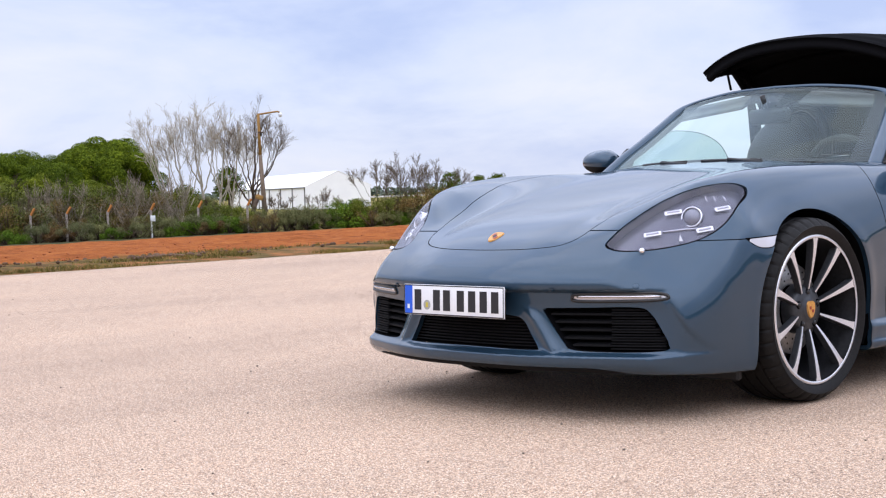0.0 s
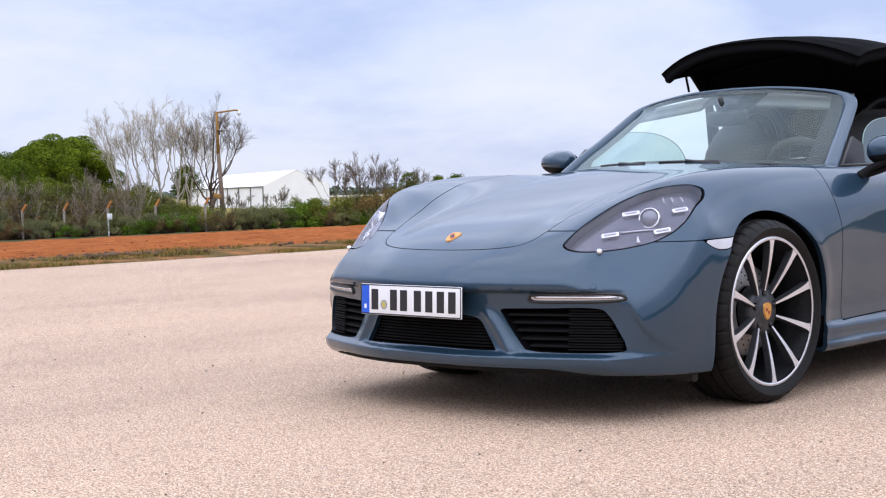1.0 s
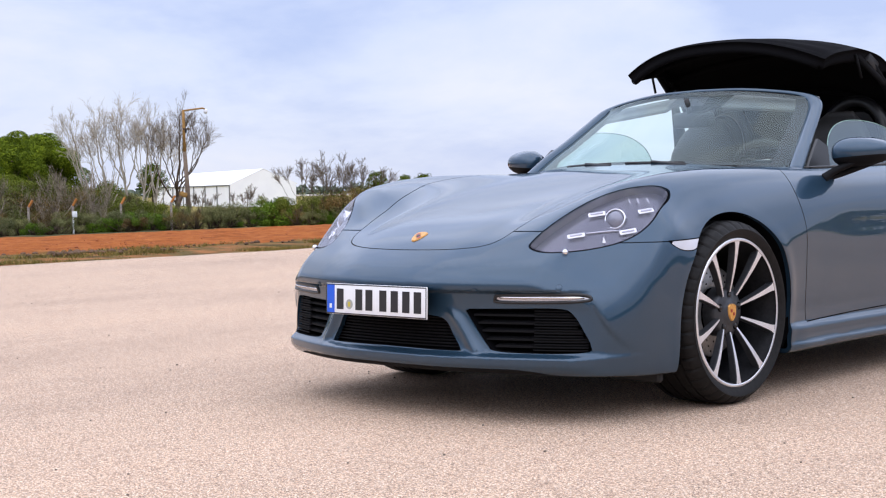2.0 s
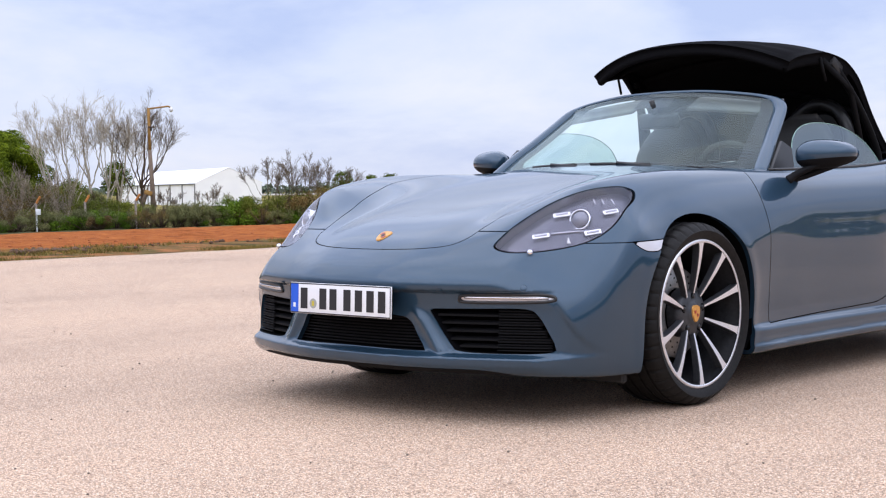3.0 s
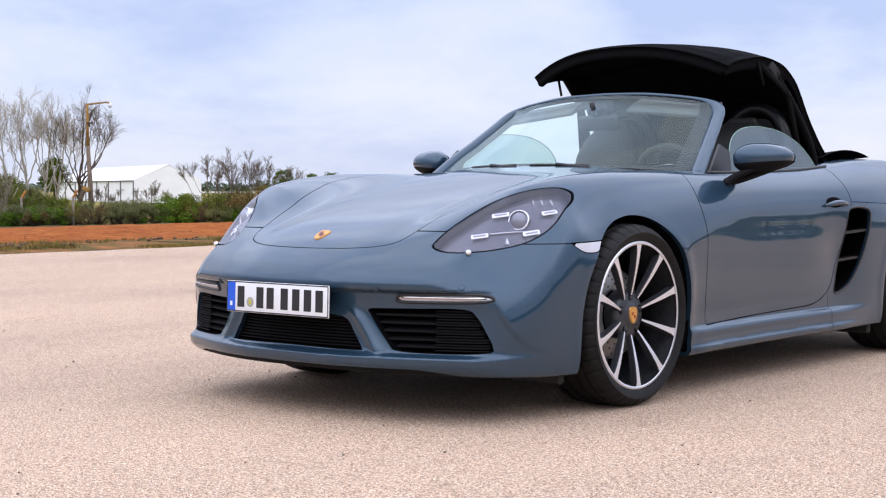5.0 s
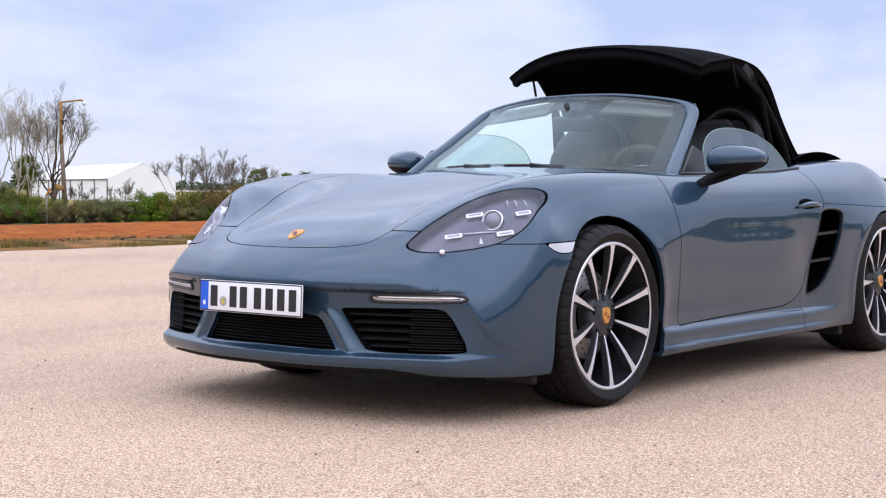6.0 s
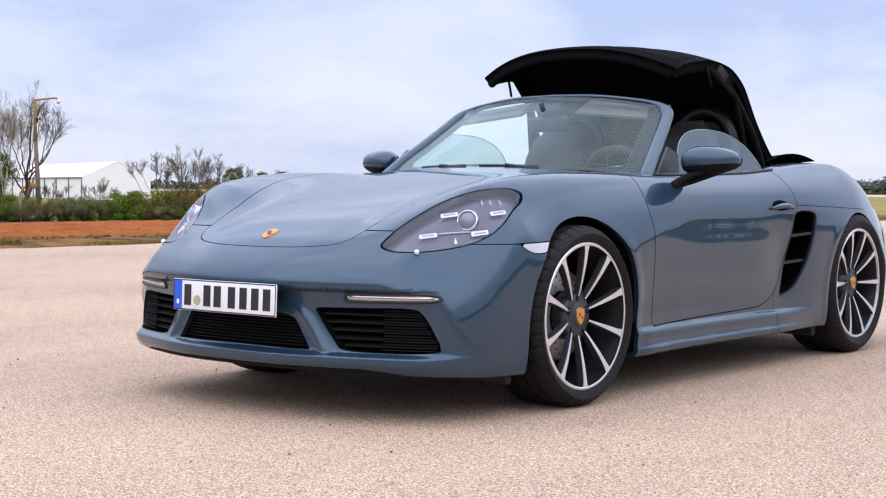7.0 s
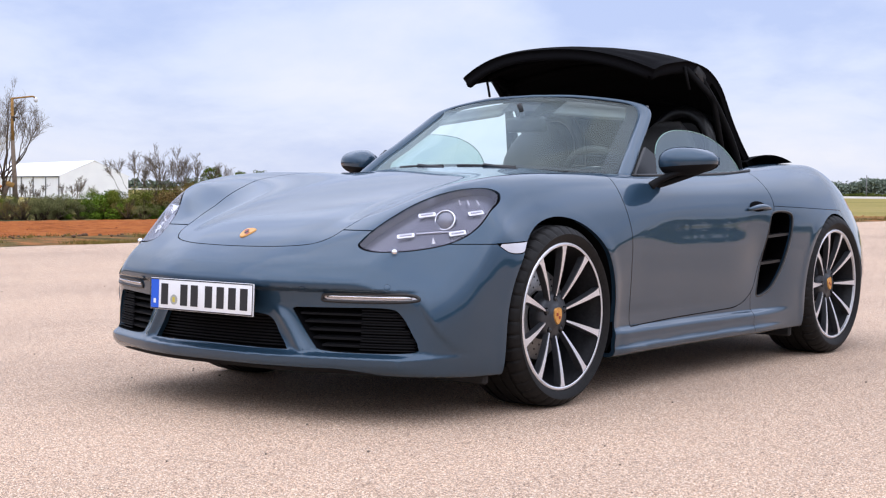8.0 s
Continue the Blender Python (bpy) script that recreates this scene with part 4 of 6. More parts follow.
def build_mirrors():
    for s in (1, -1):
        def case(u, v):
            a, b = 2 * math.pi * u, math.pi * (v - 0.5)
            f = lambda q, k: math.copysign(abs(q) ** k, q)
            x, y, z = f(math.cos(b), 0.85) * f(math.cos(a), 0.8), f(math.cos(b), 0.85) * f(math.sin(a), 0.8), f(math.sin(b), 0.85)
            taper = 1 - 0.20 * x
            return (s * (0.898 + 0.112 * x), 0.895 + (0.055 if y > 0 else 0.092) * y + 0.03 * x, 0.926 + 0.060 * z * taper + 0.004 * x)
        p, f = grid(case, np.linspace(0, 1, 40, endpoint=False), np.linspace(0, 1, 25), ring_u=True)
        slots = [1 if sum(p[i][2] for i in q) / 4 < 0.909 + 0.05 * (abs(p[q[0]][0]) - 0.9) else 0 for q in f]
        mir = solid("door_mirror", p, f, PAINT, car, "blue-grey door mirror on a black arm", mats=[PAINT, GRILLE], slots=slots)
        foot, _ = surface(0, 0.79, 0.825)
        solid("mirror_arm", *tube(smooth_path([(s * (foot.x - 0.012), 0.775, 0.818), (s * (foot.x + 0.02), 0.805, 0.848), (s * 0.885, 0.85, 0.885), (s * 0.93, 0.89, 0.892)], 5), [0.034, 0.031, 0.028, 0.026, 0.025, 0.024] + [0.024] * 10, 12, 0.6), GRILLE, mir)
        solid("mirror_arm", *tube(smooth_path([(s * (foot.x - 0.012), 0.80, 0.822), (s * (foot.x + 0.03), 0.845, 0.838), (s * 0.93, 0.915, 0.884)], 5), 0.017, 10, 0.8), GRILLE, mir)
        glass_p = [(s * (0.898 + 0.099 * math.cos(a)), 0.950 + 0.03 * math.cos(a), 0.927 + 0.049 * math.sin(a)) for a in np.linspace(0, 2 * math.pi, 24, endpoint=False)]
        solid("mirror_glass", glass_p, [tuple(range(24)) if s < 0 else tuple(range(23, -1, -1))], CHROME, mir, smooth=False)


build_mirrors()


def build_roof():
    st = [(1.240, 1.345, 1.150, 1.452, 0.535), (1.285, 1.366, 1.21, 1.463, 0.545), (1.38, 1.386, 1.33, 1.471, 0.56), (1.49, 1.398, 1.48, 1.476, 0.575), (1.62, 1.378, 1.63, 1.460, 0.59),
          (1.73, 1.305, 1.76, 1.405, 0.61), (1.86, 1.130, 1.90, 1.30, 0.62), (1.97, 0.985, 2.02, 1.15, 0.64), (2.05, 0.915, 2.12, 0.97, 0.65)]
    cols = [curve(*((k, s[j]) for k, s in enumerate(st))) for j in range(5)]

    def skin_at(u, v, inner):
        ye, ze, yc, zc, hw = (float(c(u)) for c in cols)
        b = 1 - abs(v) ** 2.4
        sag = 0.006 * math.sin(u * 2 * math.pi) * b
        d = inner * 0.034
        return (v * (hw - d * 0.6), ye + (yc - ye) * b + d * 0.3, ze + (zc - ze) * b - d * 0.9 + sag)
    us, vs = np.linspace(0, 8, 49), np.linspace(-1, 1, 33)
    po, fo = grid(lambda u, v: skin_at(u, v, 0), us, vs)
    pi, fi = grid(lambda u, v: skin_at(u, v, 1), us, vs)
    n, k = len(us), len(vs)
    rim = [i * k for i in range(n)] + [(n - 1) * k + j for j in range(1, k)] + [i * k + k - 1 for i in range(n - 2, -1, -1)] + [j for j in range(k - 2, 0, -1)]
    m = n * k
    walls = [(a, b, b + m, a + m) for a, b in zip(rim, rim[1:] + rim[:1])]
    roof = solid("canvas_roof", list(po) + list(pi), list(fo) + [tuple(i + m for i in q[::-1]) for q in fi] + walls, CLOTH, car, "black canvas folding roof lifted off the windscreen")
    for u in (0.25, 2.4, 4.3, 6.0):
        solid("roof_bow", *tube([Vector(skin_at(u, v, 1)) + Vector((0, 0, -0.012)) for v in np.linspace(-0.96, 0.96, 25)], 0.016, 8), CLOTH, roof, "black roof bow under the canvas")
    for s in (1, -1):
        rail = [Vector(skin_at(u, s * 0.97, 1)) + Vector((0, 0, -0.010)) for u in np.linspace(0.2, 4.6, 20)]
        solid("side_rail", *tube(rail, 0.020, 8), CLOTH, roof, "black folding roof rail")
        solid("link_arm", *tube(smooth_path([(s * 0.56, 1.62, 1.335), (s * 0.60, 1.74, 1.18), (s * 0.63, 1.86, 0.99), (s * 0.64, 1.90, 0.86)], 5), 0.022, 8, 0.6), GRILLE, roof, "black steel roof link")
        solid("link_arm", *tube([(s * 0.55, 1.50, 1.37), (s * 0.59, 1.70, 1.24), (s * 0.62, 1.78, 0.90)], 0.014, 8), GRILLE, roof)
        part("hinge_block", block((0.03, 0.10, 0.05), 0.008, 2, at=(s * 0.565, 1.60, 1.345), turn=(-28, 0, 0)), BLACK, roof)
        solid("latch_rod", *tube([(s * 0.56, 1.47, 1.375), (s * 0.565, 1.51, 1.27)], 0.007, 6), GRILLE, roof)
    for x in (-0.34, 0.36):
        part("latch_plate", block((0.05, 0.006, 0.012), 0.002, 1, at=(x, 1.205, 1.385), turn=(20, 0, 0)), GRILLE, roof)
    def lid(u, v):
        x = -0.66 + 1.32 * u
        return (x, 2.02 + 0.42 * v - 0.10 * abs(2 * u - 1) ** 2 * (1 - v), float(surface(min(abs(x), 0.66), 2.05 + 0.38 * v)[0].z) + 0.012 + 0.055 * (1 - v) * v * 4 * 0.6)
    solid("roof_lid", *grid(lid, np.linspace(0, 1, 25), np.linspace(0, 1, 9)), CLOTH, car, "black soft roof cover behind the cabin")


build_roof()

# small parts ----------------------------------------------------------
LED_WHITE = material("lit_white_daylight_lamp", (0.92, 0.92, 0.94), 0.2, 0.0, 0.6)
LED_WHITE.node_tree.nodes["Principled BSDF"].inputs["Emission Color"].default_value = (0.95, 0.96, 1.0, 1)
LED_WHITE.node_tree.nodes["Principled BSDF"].inputs["Emission Strength"].default_value = 0.12
BAR_FRAME = material("pale_lamp_reflector", (0.50, 0.50, 0.56), 0.25, 0.4, 0.5)


def build_lamp_inside():
    for s in (1, -1):
        lamp = made["lamp", s]

        def seat(x, z, depth):
            p, n = surface(x, None, z)
            q = p - n * depth
            return Vector((q.x * s, q.y, q.z)), Vector((n.x * s, n.y, n.z))
        p, n = seat(0.716, 0.706, 0.026)
        aim = Vector((0.10 * s, -0.95, 0.12)).normalized()
        m = on_skin(p, (n + aim * 1.5).normalized())
        ring = [(0.033, 0.008), (0.035, 0.010), (0.038, 0.007), (0.039, -0.02)]
        def turned(profile, k):
            return grid(lambda a, j: (profile[j][0] * math.cos(2 * math.pi * a / k), profile[j][0] * math.sin(2 * math.pi * a / k), profile[j][1]), range(k), range(len(profile)), ring_u=True)
        o = solid("lens_ring", *turned(ring, 32), CHROME, lamp)
        o.matrix_basis = m
        o = solid("lens", *turned([(0.0, 0.020), (0.012, 0.0185), (0.022, 0.014), (0.031, 0.006), (0.032, 0.0)], 28), LENS_GLASS, lamp, "round glass projector lens")
        o.matrix_basis = m
        for x, z, tilt in ((0.656, 0.724, 10), (0.634, 0.652, 10), (0.770, 0.732, 10), (0.764, 0.660, 10)):
            p, n = seat(x, z, 0.018)
            base = on_skin(p, n)
            o = part("daylight_bar", block((0.046, 0.007, 0.008), 0.003, 2, turn=(0, 0, s * tilt)), BAR_FRAME, lamp)
            o.matrix_basis = base
            o = part("bar_frame", block((0.060, 0.017, 0.004), 0.003, 2, at=(0, 0, -0.003), turn=(0, 0, s * tilt)), LED_WHITE, lamp)
            o.matrix_basis = base
        p, n = seat(0.717, 0.634, 0.022)
        o = solid("small_lamp", [(-0.007, -0.012, 0), (0.007, -0.012, 0), (0, 0.014, 0), (0, -0.002, 0.006)], [(0, 1, 3), (1, 2, 3), (2, 0, 3)], LED_WHITE, lamp, smooth=False)
        o.matrix_basis = on_skin(p, n)
        for z0, z1, d in ((0.662, 0.668, 0.028),):
            path = [seat(x, z0 + (z1 - z0) * k, d)[0] for x, k in ((0.66, 0.0), (0.69, 0.3), (0.72, 0.7), (0.75, 1.0))]
            solid("trim_ridge", *tube(path, 0.0035, 6), BAR_FRAME, lamp)
        for x in (0.715, 0.733, 0.75):
            p, n = seat(x, 0.768, 0.022)
            o = part("cooling_rib", block((0.004, 0.026, 0.006), 0.0015, 1), BAR_FRAME, lamp)
            o.matrix_basis = on_skin(p, n)


LENS_GLASS = material("projector_lens_glass", (0.15, 0.155, 0.19), 0.06, 0.2, 1.0)
build_lamp_inside()


def build_small_parts():
    for s in (1, -1):
        p, n = surface(0.642, None, 0.582)
        q = Vector((p.x * s, p.y, p.z)) + Vector((n.x * s, n.y, n.z)) * 0.004
        solid("washer_jet", *blob(q, (0.011, 0.011, 0.011), 14), CHROME, car, "small chrome headlight washer jet")
        for x, z in ((0.675, 0.468), (0.40, 0.458)):
            p, n = surface(x, None, z)
            o = solid("parking_sensor", *grid(lambda a, j: ((0.0, 0.011, 0.012, 0.013)[j] * math.cos(2 * math.pi * a / 20), (0.0, 0.011, 0.012, 0.013)[j] * math.sin(2 * math.pi * a / 20), (0.0008, 0.0008, -0.001, 0.0006)[j]), range(20), range(4), ring_u=True), PAINT, car)
            o.matrix_basis = on_skin(Vector((p.x * s, p.y, p.z)), Vector((n.x * s, n.y, n.z)))
        # chrome edge of the daytime light
        edge = []
        for a, b in DRL[::2]:
            p, n = surface(a, None, b)
            edge.append(Vector((p.x * s, p.y, p.z)) + Vector((n.x * s, n.y, n.z)) * 0.001)
        solid("light_surround", *tube(edge + edge[:1], 0.0055, 6, caps=False), SATIN, car)
        # bright bar inside the light strip
        bar = [Vector((surface(x, None, 0.4345)[0].x * s, surface(x, None, 0.4345)[0].y - 0.0005, 0.4345)) for x in np.linspace(0.472, 0.738, 16)]
        solid("light_bar", *tube(bar, 0.0045, 6), CHROME, car)
        # door handle
        handle = []
        for t in np.linspace(0, 1, 13):
            y, z = 1.535 + 0.20 * t, 0.724 + 0.012 * math.sin(math.pi * t)
            p, _ = surface(0, y, z)
            handle.append((s * (p.x + 0.020 * math.sin(math.pi * t) ** 0.5 + 0.002), y, z))
        grip = solid("door_handle", *tube(handle, [0.006 + 0.012 * math.sin(math.pi * t) ** 0.5 for t in np.linspace(0, 1, 13)], 10, 0.7), PAINT, made["door", s], "body-coloured door handle")
        # flat black patch on the skin for the shade behind the grip
        def hollow(u, v):
            a, r = 2 * math.pi * u, v
            y, z = 1.632 + 0.075 * r * math.cos(a), 0.737 + 0.024 * r * math.sin(a)
            p, n = surface(0, y, z)
            return (s * (p.x + 0.0015), y, z)
        solid("handle_hollow", *grid(hollow, np.linspace(0, 1, 20, endpoint=False), np.linspace(0.05, 1, 5), ring_u=True), VOID, made["door", s])
        # side air inlet
        out, back = [], []
        for y, z in VENT:
            p, _ = surface(0, y, z)
            out.append((s * (p.x - 0.002), y, z))
            back.append((s * (p.x - 0.15), y + 0.09, z))
        n = len(out)
        vent = solid("side_air_inlet", out + back, [(i, (i + 1) % n, n + (i + 1) % n, n + i) for i in range(n)] + [tuple(range(n, 2 * n))], VOID, car, "deep black side air inlet with two blades", smooth=False)
        rim = [Vector((s * (surface(0, y, z)[0].x - 0.003), y, z)) for y, z in VENT[::2]]
        solid("inlet_rim", *tube(rim + rim[:1], 0.006, 6, caps=False), SATIN, vent)
        for z in (0.595, 0.470):
            ys = [y for y in np.linspace(1.60, 1.99, 60) if away(VENT, np.array([y]), np.array([z]))[0] < 0]
            y0, y1 = ys[0], ys[-1]
            def blade(u, v):
                y = y0 + (y1 - y0) * u
                x = surface(0, y, z)[0].x - 0.014 - 0.05 * (v in (2, 3))
                return (s * x, y, z + (0.006, -0.006, -0.012, 0.004)[v] + 0.012 * u)
            solid("inlet_blade", *grid(blade, np.linspace(0, 1, 8), range(4), ring_v=True), SATIN, vent, "black blade across the inlet", smooth=False)
        # front air dam and rear underside
    part("underbody", block((1.25, 3.5, 0.05), 0.02, 1, at=(0, 1.3, 0.17)), VOID, car, "black underbody panel")
    for s in (1, -1):
        part("air_deflector", block((0.20, 0.03, 0.055), 0.008, 1, at=(s * 0.74, 2.06, 0.138)), BLACK, car, "black air deflector ahead of the rear wheel")
        part("air_deflector", block((0.22, 0.03, 0.05), 0.008, 1, at=(s * 0.70, -0.40, 0.142)), BLACK, car)


build_small_parts()

# ---- the place: apron, soil field, hedge, trees, tent ----
def land(x, y):
    """Height of the land: level at the car, falling gently beyond the asphalt's edge."""
    return -0.0235 * np.clip(-(x + 14.0), 0, 75) * (1 - ease(y, 80.0, 170.0))


def asphalt_material():
    m = material("pale_asphalt", rough=0.92, spec=0.15)
    nt = m.node_tree
    tc = nt.nodes.new("ShaderNodeTexCoord")
    cell = nt.nodes.new("ShaderNodeTexVoronoi")
    cell.inputs["Scale"].default_value = 300.0
    nt.links.new(tc.outputs["Object"], cell.inputs["Vector"])
    sep = nt.nodes.new("ShaderNodeSeparateColor")
    nt.links.new(cell.outputs["Color"], sep.inputs[0])
    stone = ramp_node(m, sep.outputs[0], [(0.0, (0.10, 0.075, 0.062)), (0.16, (0.36, 0.240, 0.178)), (0.40, (0.66, 0.447, 0.302)), (0.72, (0.85, 0.614, 0.425)), (1.0, (0.99, 0.85, 0.70))])
    edge = nt.nodes.new("ShaderNodeMapRange")
    edge.inputs["From Min"].default_value, edge.inputs["From Max"].default_value = 0.35, 0.85
    edge.inputs["To Min"].default_value, edge.inputs["To Max"].default_value = 0.0, 0.72
    nt.links.new(cell.outputs["Distance"], edge.inputs["Value"])
    col = mix_node(m, edge.outputs[0], stone, (0.19, 0.14, 0.105))
    grain = ramp_node(m, noise_node(m, 90.0, 5.0, 0.8), [(0.36, (0.54, 0.53, 0.53)), (0.64, (1.32, 1.31, 1.31))])
    col = mix_node(m, 1.0, col, grain, "MULTIPLY")
    worn = ramp_node(m, noise_node(m, 0.55, 6.0, 0.6, squash=(1.0, 0.35, 1.0)), [(0.34, (0.84, 0.84, 0.85)), (0.5, (0.98, 0.98, 0.98)), (0.66, (1.07, 1.06, 1.05))])
    col = mix_node(m, 1.0, col, worn, "MULTIPLY")
    spots = ramp_node(m, noise_node(m, 6.0, 3.0, 0.5), [(0.28, (0.72, 0.72, 0.72)), (0.36, (1.0, 1.0, 1.0))])
    col = mix_node(m, 0.5, col, spots, "MULTIPLY")
    # sparse dark stones between the pale ones
    dark = nt.nodes.new("ShaderNodeTexVoronoi")
    dark.inputs["Scale"].default_value = 34.0
    nt.links.new(tc.outputs["Object"], dark.inputs["Vector"])
    chip = ramp_node(m, dark.outputs["Distance"], [(0.09, (0.12, 0.10, 0.09)), (0.16, (1.0, 1.0, 1.0))])
    col = mix_node(m, 0.8, col, chip, "MULTIPLY")
    to_base(m, col)
    inv = nt.nodes.new("ShaderNodeMath")
    inv.operation = "MULTIPLY"
    inv.inputs[1].default_value = -1.0
    nt.links.new(cell.outputs["Distance"], inv.inputs[0])
    bump(m, inv.outputs[0], 0.34, 0.003)
    return m


def soil_material():
    """Red ploughed soil, scruffy verge by the asphalt, dry grass farther off: told apart by the place on the land."""
    m = material("field_ground", rough=0.97, spec=0.08)
    nt = m.node_tree
    tc = nt.nodes.new("ShaderNodeTexCoord")
    sep = nt.nodes.new("ShaderNodeSeparateXYZ")
    nt.links.new(tc.outputs["Object"], sep.inputs[0])
    n1 = noise_node(m, 0.5, 7.0, 0.65)
    n2 = noise_node(m, 3.5, 6.0, 0.7)
    n3 = noise_node(m, 1.3, 7.0, 0.75)
    soil = mix_node(m, 0.55, ramp_node(m, n2, [(0.3, (0.19, 0.050, 0.012)), (0.5, (0.32, 0.092, 0.020)), (0.7, (0.44, 0.145, 0.036))]), ramp_node(m, n3, [(0.36, (0.15, 0.042, 0.012)), (0.5, (0.32, 0.095, 0.024)), (0.64, (0.47, 0.165, 0.048))]))
    n4 = noise_node(m, 1.6, 6.0, 0.75, squash=(0.45, 1.0, 1.0))
    verge = mix_node(m, 0.35, ramp_node(m, n4, [(0.41, (0.05, 0.028, 0.014)), (0.455, (0.085, 0.08, 0.020)), (0.50, (0.15, 0.105, 0.035)), (0.535, (0.24, 0.10, 0.035)), (0.59, (0.38, 0.15, 0.055))]), ramp_node(m, n3, [(0.38, (0.06, 0.05, 0.02)), (0.5, (0.20, 0.12, 0.05)), (0.62, (0.34, 0.16, 0.07))]))
    grass = mix_node(m, 0.5, ramp_node(m, n2, [(0.35, (0.15, 0.14, 0.035)), (0.65, (0.36, 0.29, 0.09))]), ramp_node(m, noise_node(m, 0.06, 5.0, 0.6), [(0.35, (0.20, 0.17, 0.05)), (0.65, (0.40, 0.30, 0.12))]))

    def band(axis, a, b, wob):
        add = nt.nodes.new("ShaderNodeMath")
        add.operation = "MULTIPLY_ADD"
        add.inputs[1].default_value = wob
        nt.links.new(n1, add.inputs[0])
        nt.links.new(sep.outputs[axis], add.inputs[2])
        r = nt.nodes.new("ShaderNodeMapRange")
        r.inputs["From Min"].default_value, r.inputs["From Max"].default_value = a, b
        nt.links.new(add.outputs[0], r.inputs["Value"])
        return r.outputs[0]
    col = mix_node(m, band("X", -15.8, -14.6, 4.0), soil, verge)
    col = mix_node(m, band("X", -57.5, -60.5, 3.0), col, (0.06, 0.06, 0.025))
    col = mix_node(m, band("Y", 52.0, 60.0, 8.0), col, grass)
    to_base(m, col)
    bump(m, n2, 0.9, 0.12)
    return m


def build_ground():
    xs = np.concatenate([-np.geomspace(3000, 78, 22), np.arange(-75, -11.9, 0.5), np.linspace(-11, 20, 12), np.geomspace(26, 3000, 18)])
    ys = np.concatenate([-np.geomspace(3000, 12, 18), np.arange(-8, 72, 0.6), np.geomspace(75, 3000, 24)])

    def at(u, v):
        x, y = xs[u], ys[v]
        z = float(land(x, y)) - 0.035
        if -75 < x < -12.5 and -8 < y < 72:
            rough = 0.03 + 0.06 * float(ease(-x, 15.5, 18.5))
            z += rough * noise.fractal(Vector((x * 0.9, y * 0.9, 3.0)), 0.7, 2.0, 4) + 0.05 * math.exp(-((x + 15.2) / 1.0) ** 2)
        return (x, y, z)
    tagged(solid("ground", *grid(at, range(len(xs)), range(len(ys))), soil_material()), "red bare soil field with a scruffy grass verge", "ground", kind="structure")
    es = np.concatenate([[-200.0], np.arange(-10, 62.1, 0.25)])
    edge = [-12.15 + 0.16 * noise.fractal(Vector((0.0, y * 0.8, 7.0)), 0.8, 2.0, 4) for y in es]
    cols = [0.0, 0.004, 0.3, 1.0]

    def slab(u, v):
        x = (edge[v] - 0.05, edge[v], -4.0, 220.0)[u]
        y = es[v] + (0.0 if v < len(es) - 1 else 0.25 * math.sin(x * 0.7) if x < 0 else 0)
        return (x, y, -0.05 if u == 0 else 0.0)
    tagged(solid("pavement", *grid(slab, range(4), range(len(es))), asphalt_material(), smooth=False), "pale beige coarse asphalt apron", "asphalt", kind="structure")


build_ground()


def cloud_mesh(name, pts, normals, size, mat, parent, seed, label="", kind=""):
    """Many small leaf blades at given points."""
    rng = np.random.default_rng(seed)
    n = len(pts)
    a = rng.normal(size=(n, 3)) * 0.55 + normals
    a /= np.linalg.norm(a, axis=1, keepdims=True)
    b = np.cross(a, rng.normal(size=(n, 3)))
    b /= np.linalg.norm(b, axis=1, keepdims=True)
    c = np.cross(a, b)
    s = size * rng.uniform(0.55, 1.25, (n, 1))
    quad = np.stack([pts - b * s, pts - c * s * 0.45, pts + b * s, pts + c * s * 0.45], 1).reshape(-1, 3)
    me = bpy.data.meshes.new(name)
    me.vertices.add(4 * n)
    me.vertices.foreach_set("co", quad.ravel().astype(np.float32))
    me.loops.add(4 * n)
    me.loops.foreach_set("vertex_index", np.arange(4 * n, dtype=np.int32))
    me.polygons.add(n)
    me.polygons.foreach_set("loop_start", np.arange(0, 4 * n, 4, dtype=np.int32))
    me.update(calc_edges=True)
    me.validate()
    me.materials.append(mat)
    ob = new(name, me)
    ob.parent = parent
    return tagged(ob, label, kind=kind)


def leaf_material(name, dark, mid, light):
    m = material(name, rough=0.8, spec=0.08)
    nt = m.node_tree
    geo = nt.nodes.new("ShaderNodeNewGeometry")
    info = nt.nodes.new("ShaderNodeObjectInfo")
    leaf = ramp_node(m, geo.outputs["Random Per Island"], [(0.0, dark), (0.5, mid), (1.0, light)])
    patch = ramp_node(m, noise_node(m, 0.9, 3.0), [(0.35, (0.70, 0.72, 0.70)), (0.65, (1.25, 1.2, 1.1))])
    whole = ramp_node(m, info.outputs["Random"], [(0.0, (0.78, 0.80, 0.80)), (1.0, (1.2, 1.15, 1.0))])
    to_base(m, mix_node(m, 1.0, mix_node(m, 1.0, leaf, patch, "MULTIPLY"), whole, "MULTIPLY"))
    return m


PINE = leaf_material("pine_needles", (0.040, 0.066, 0.006), (0.096, 0.143, 0.010), (0.152, 0.204, 0.017))
LEAF = leaf_material("evergreen_leaves", (0.062, 0.080, 0.014), (0.112, 0.138, 0.023), (0.155, 0.176, 0.033))
SPRING = leaf_material("bright_pine_needles", (0.075, 0.105, 0.010), (0.135, 0.175, 0.018), (0.20, 0.235, 0.032))
OLIVE = leaf_material("grey_green_leaves", (0.110, 0.118, 0.052), (0.175, 0.185, 0.086), (0.215, 0.218, 0.110))
DRY = leaf_material("dry_brown_leaves", (0.105, 0.072, 0.028), (0.175, 0.122, 0.050), (0.245, 0.172, 0.074))
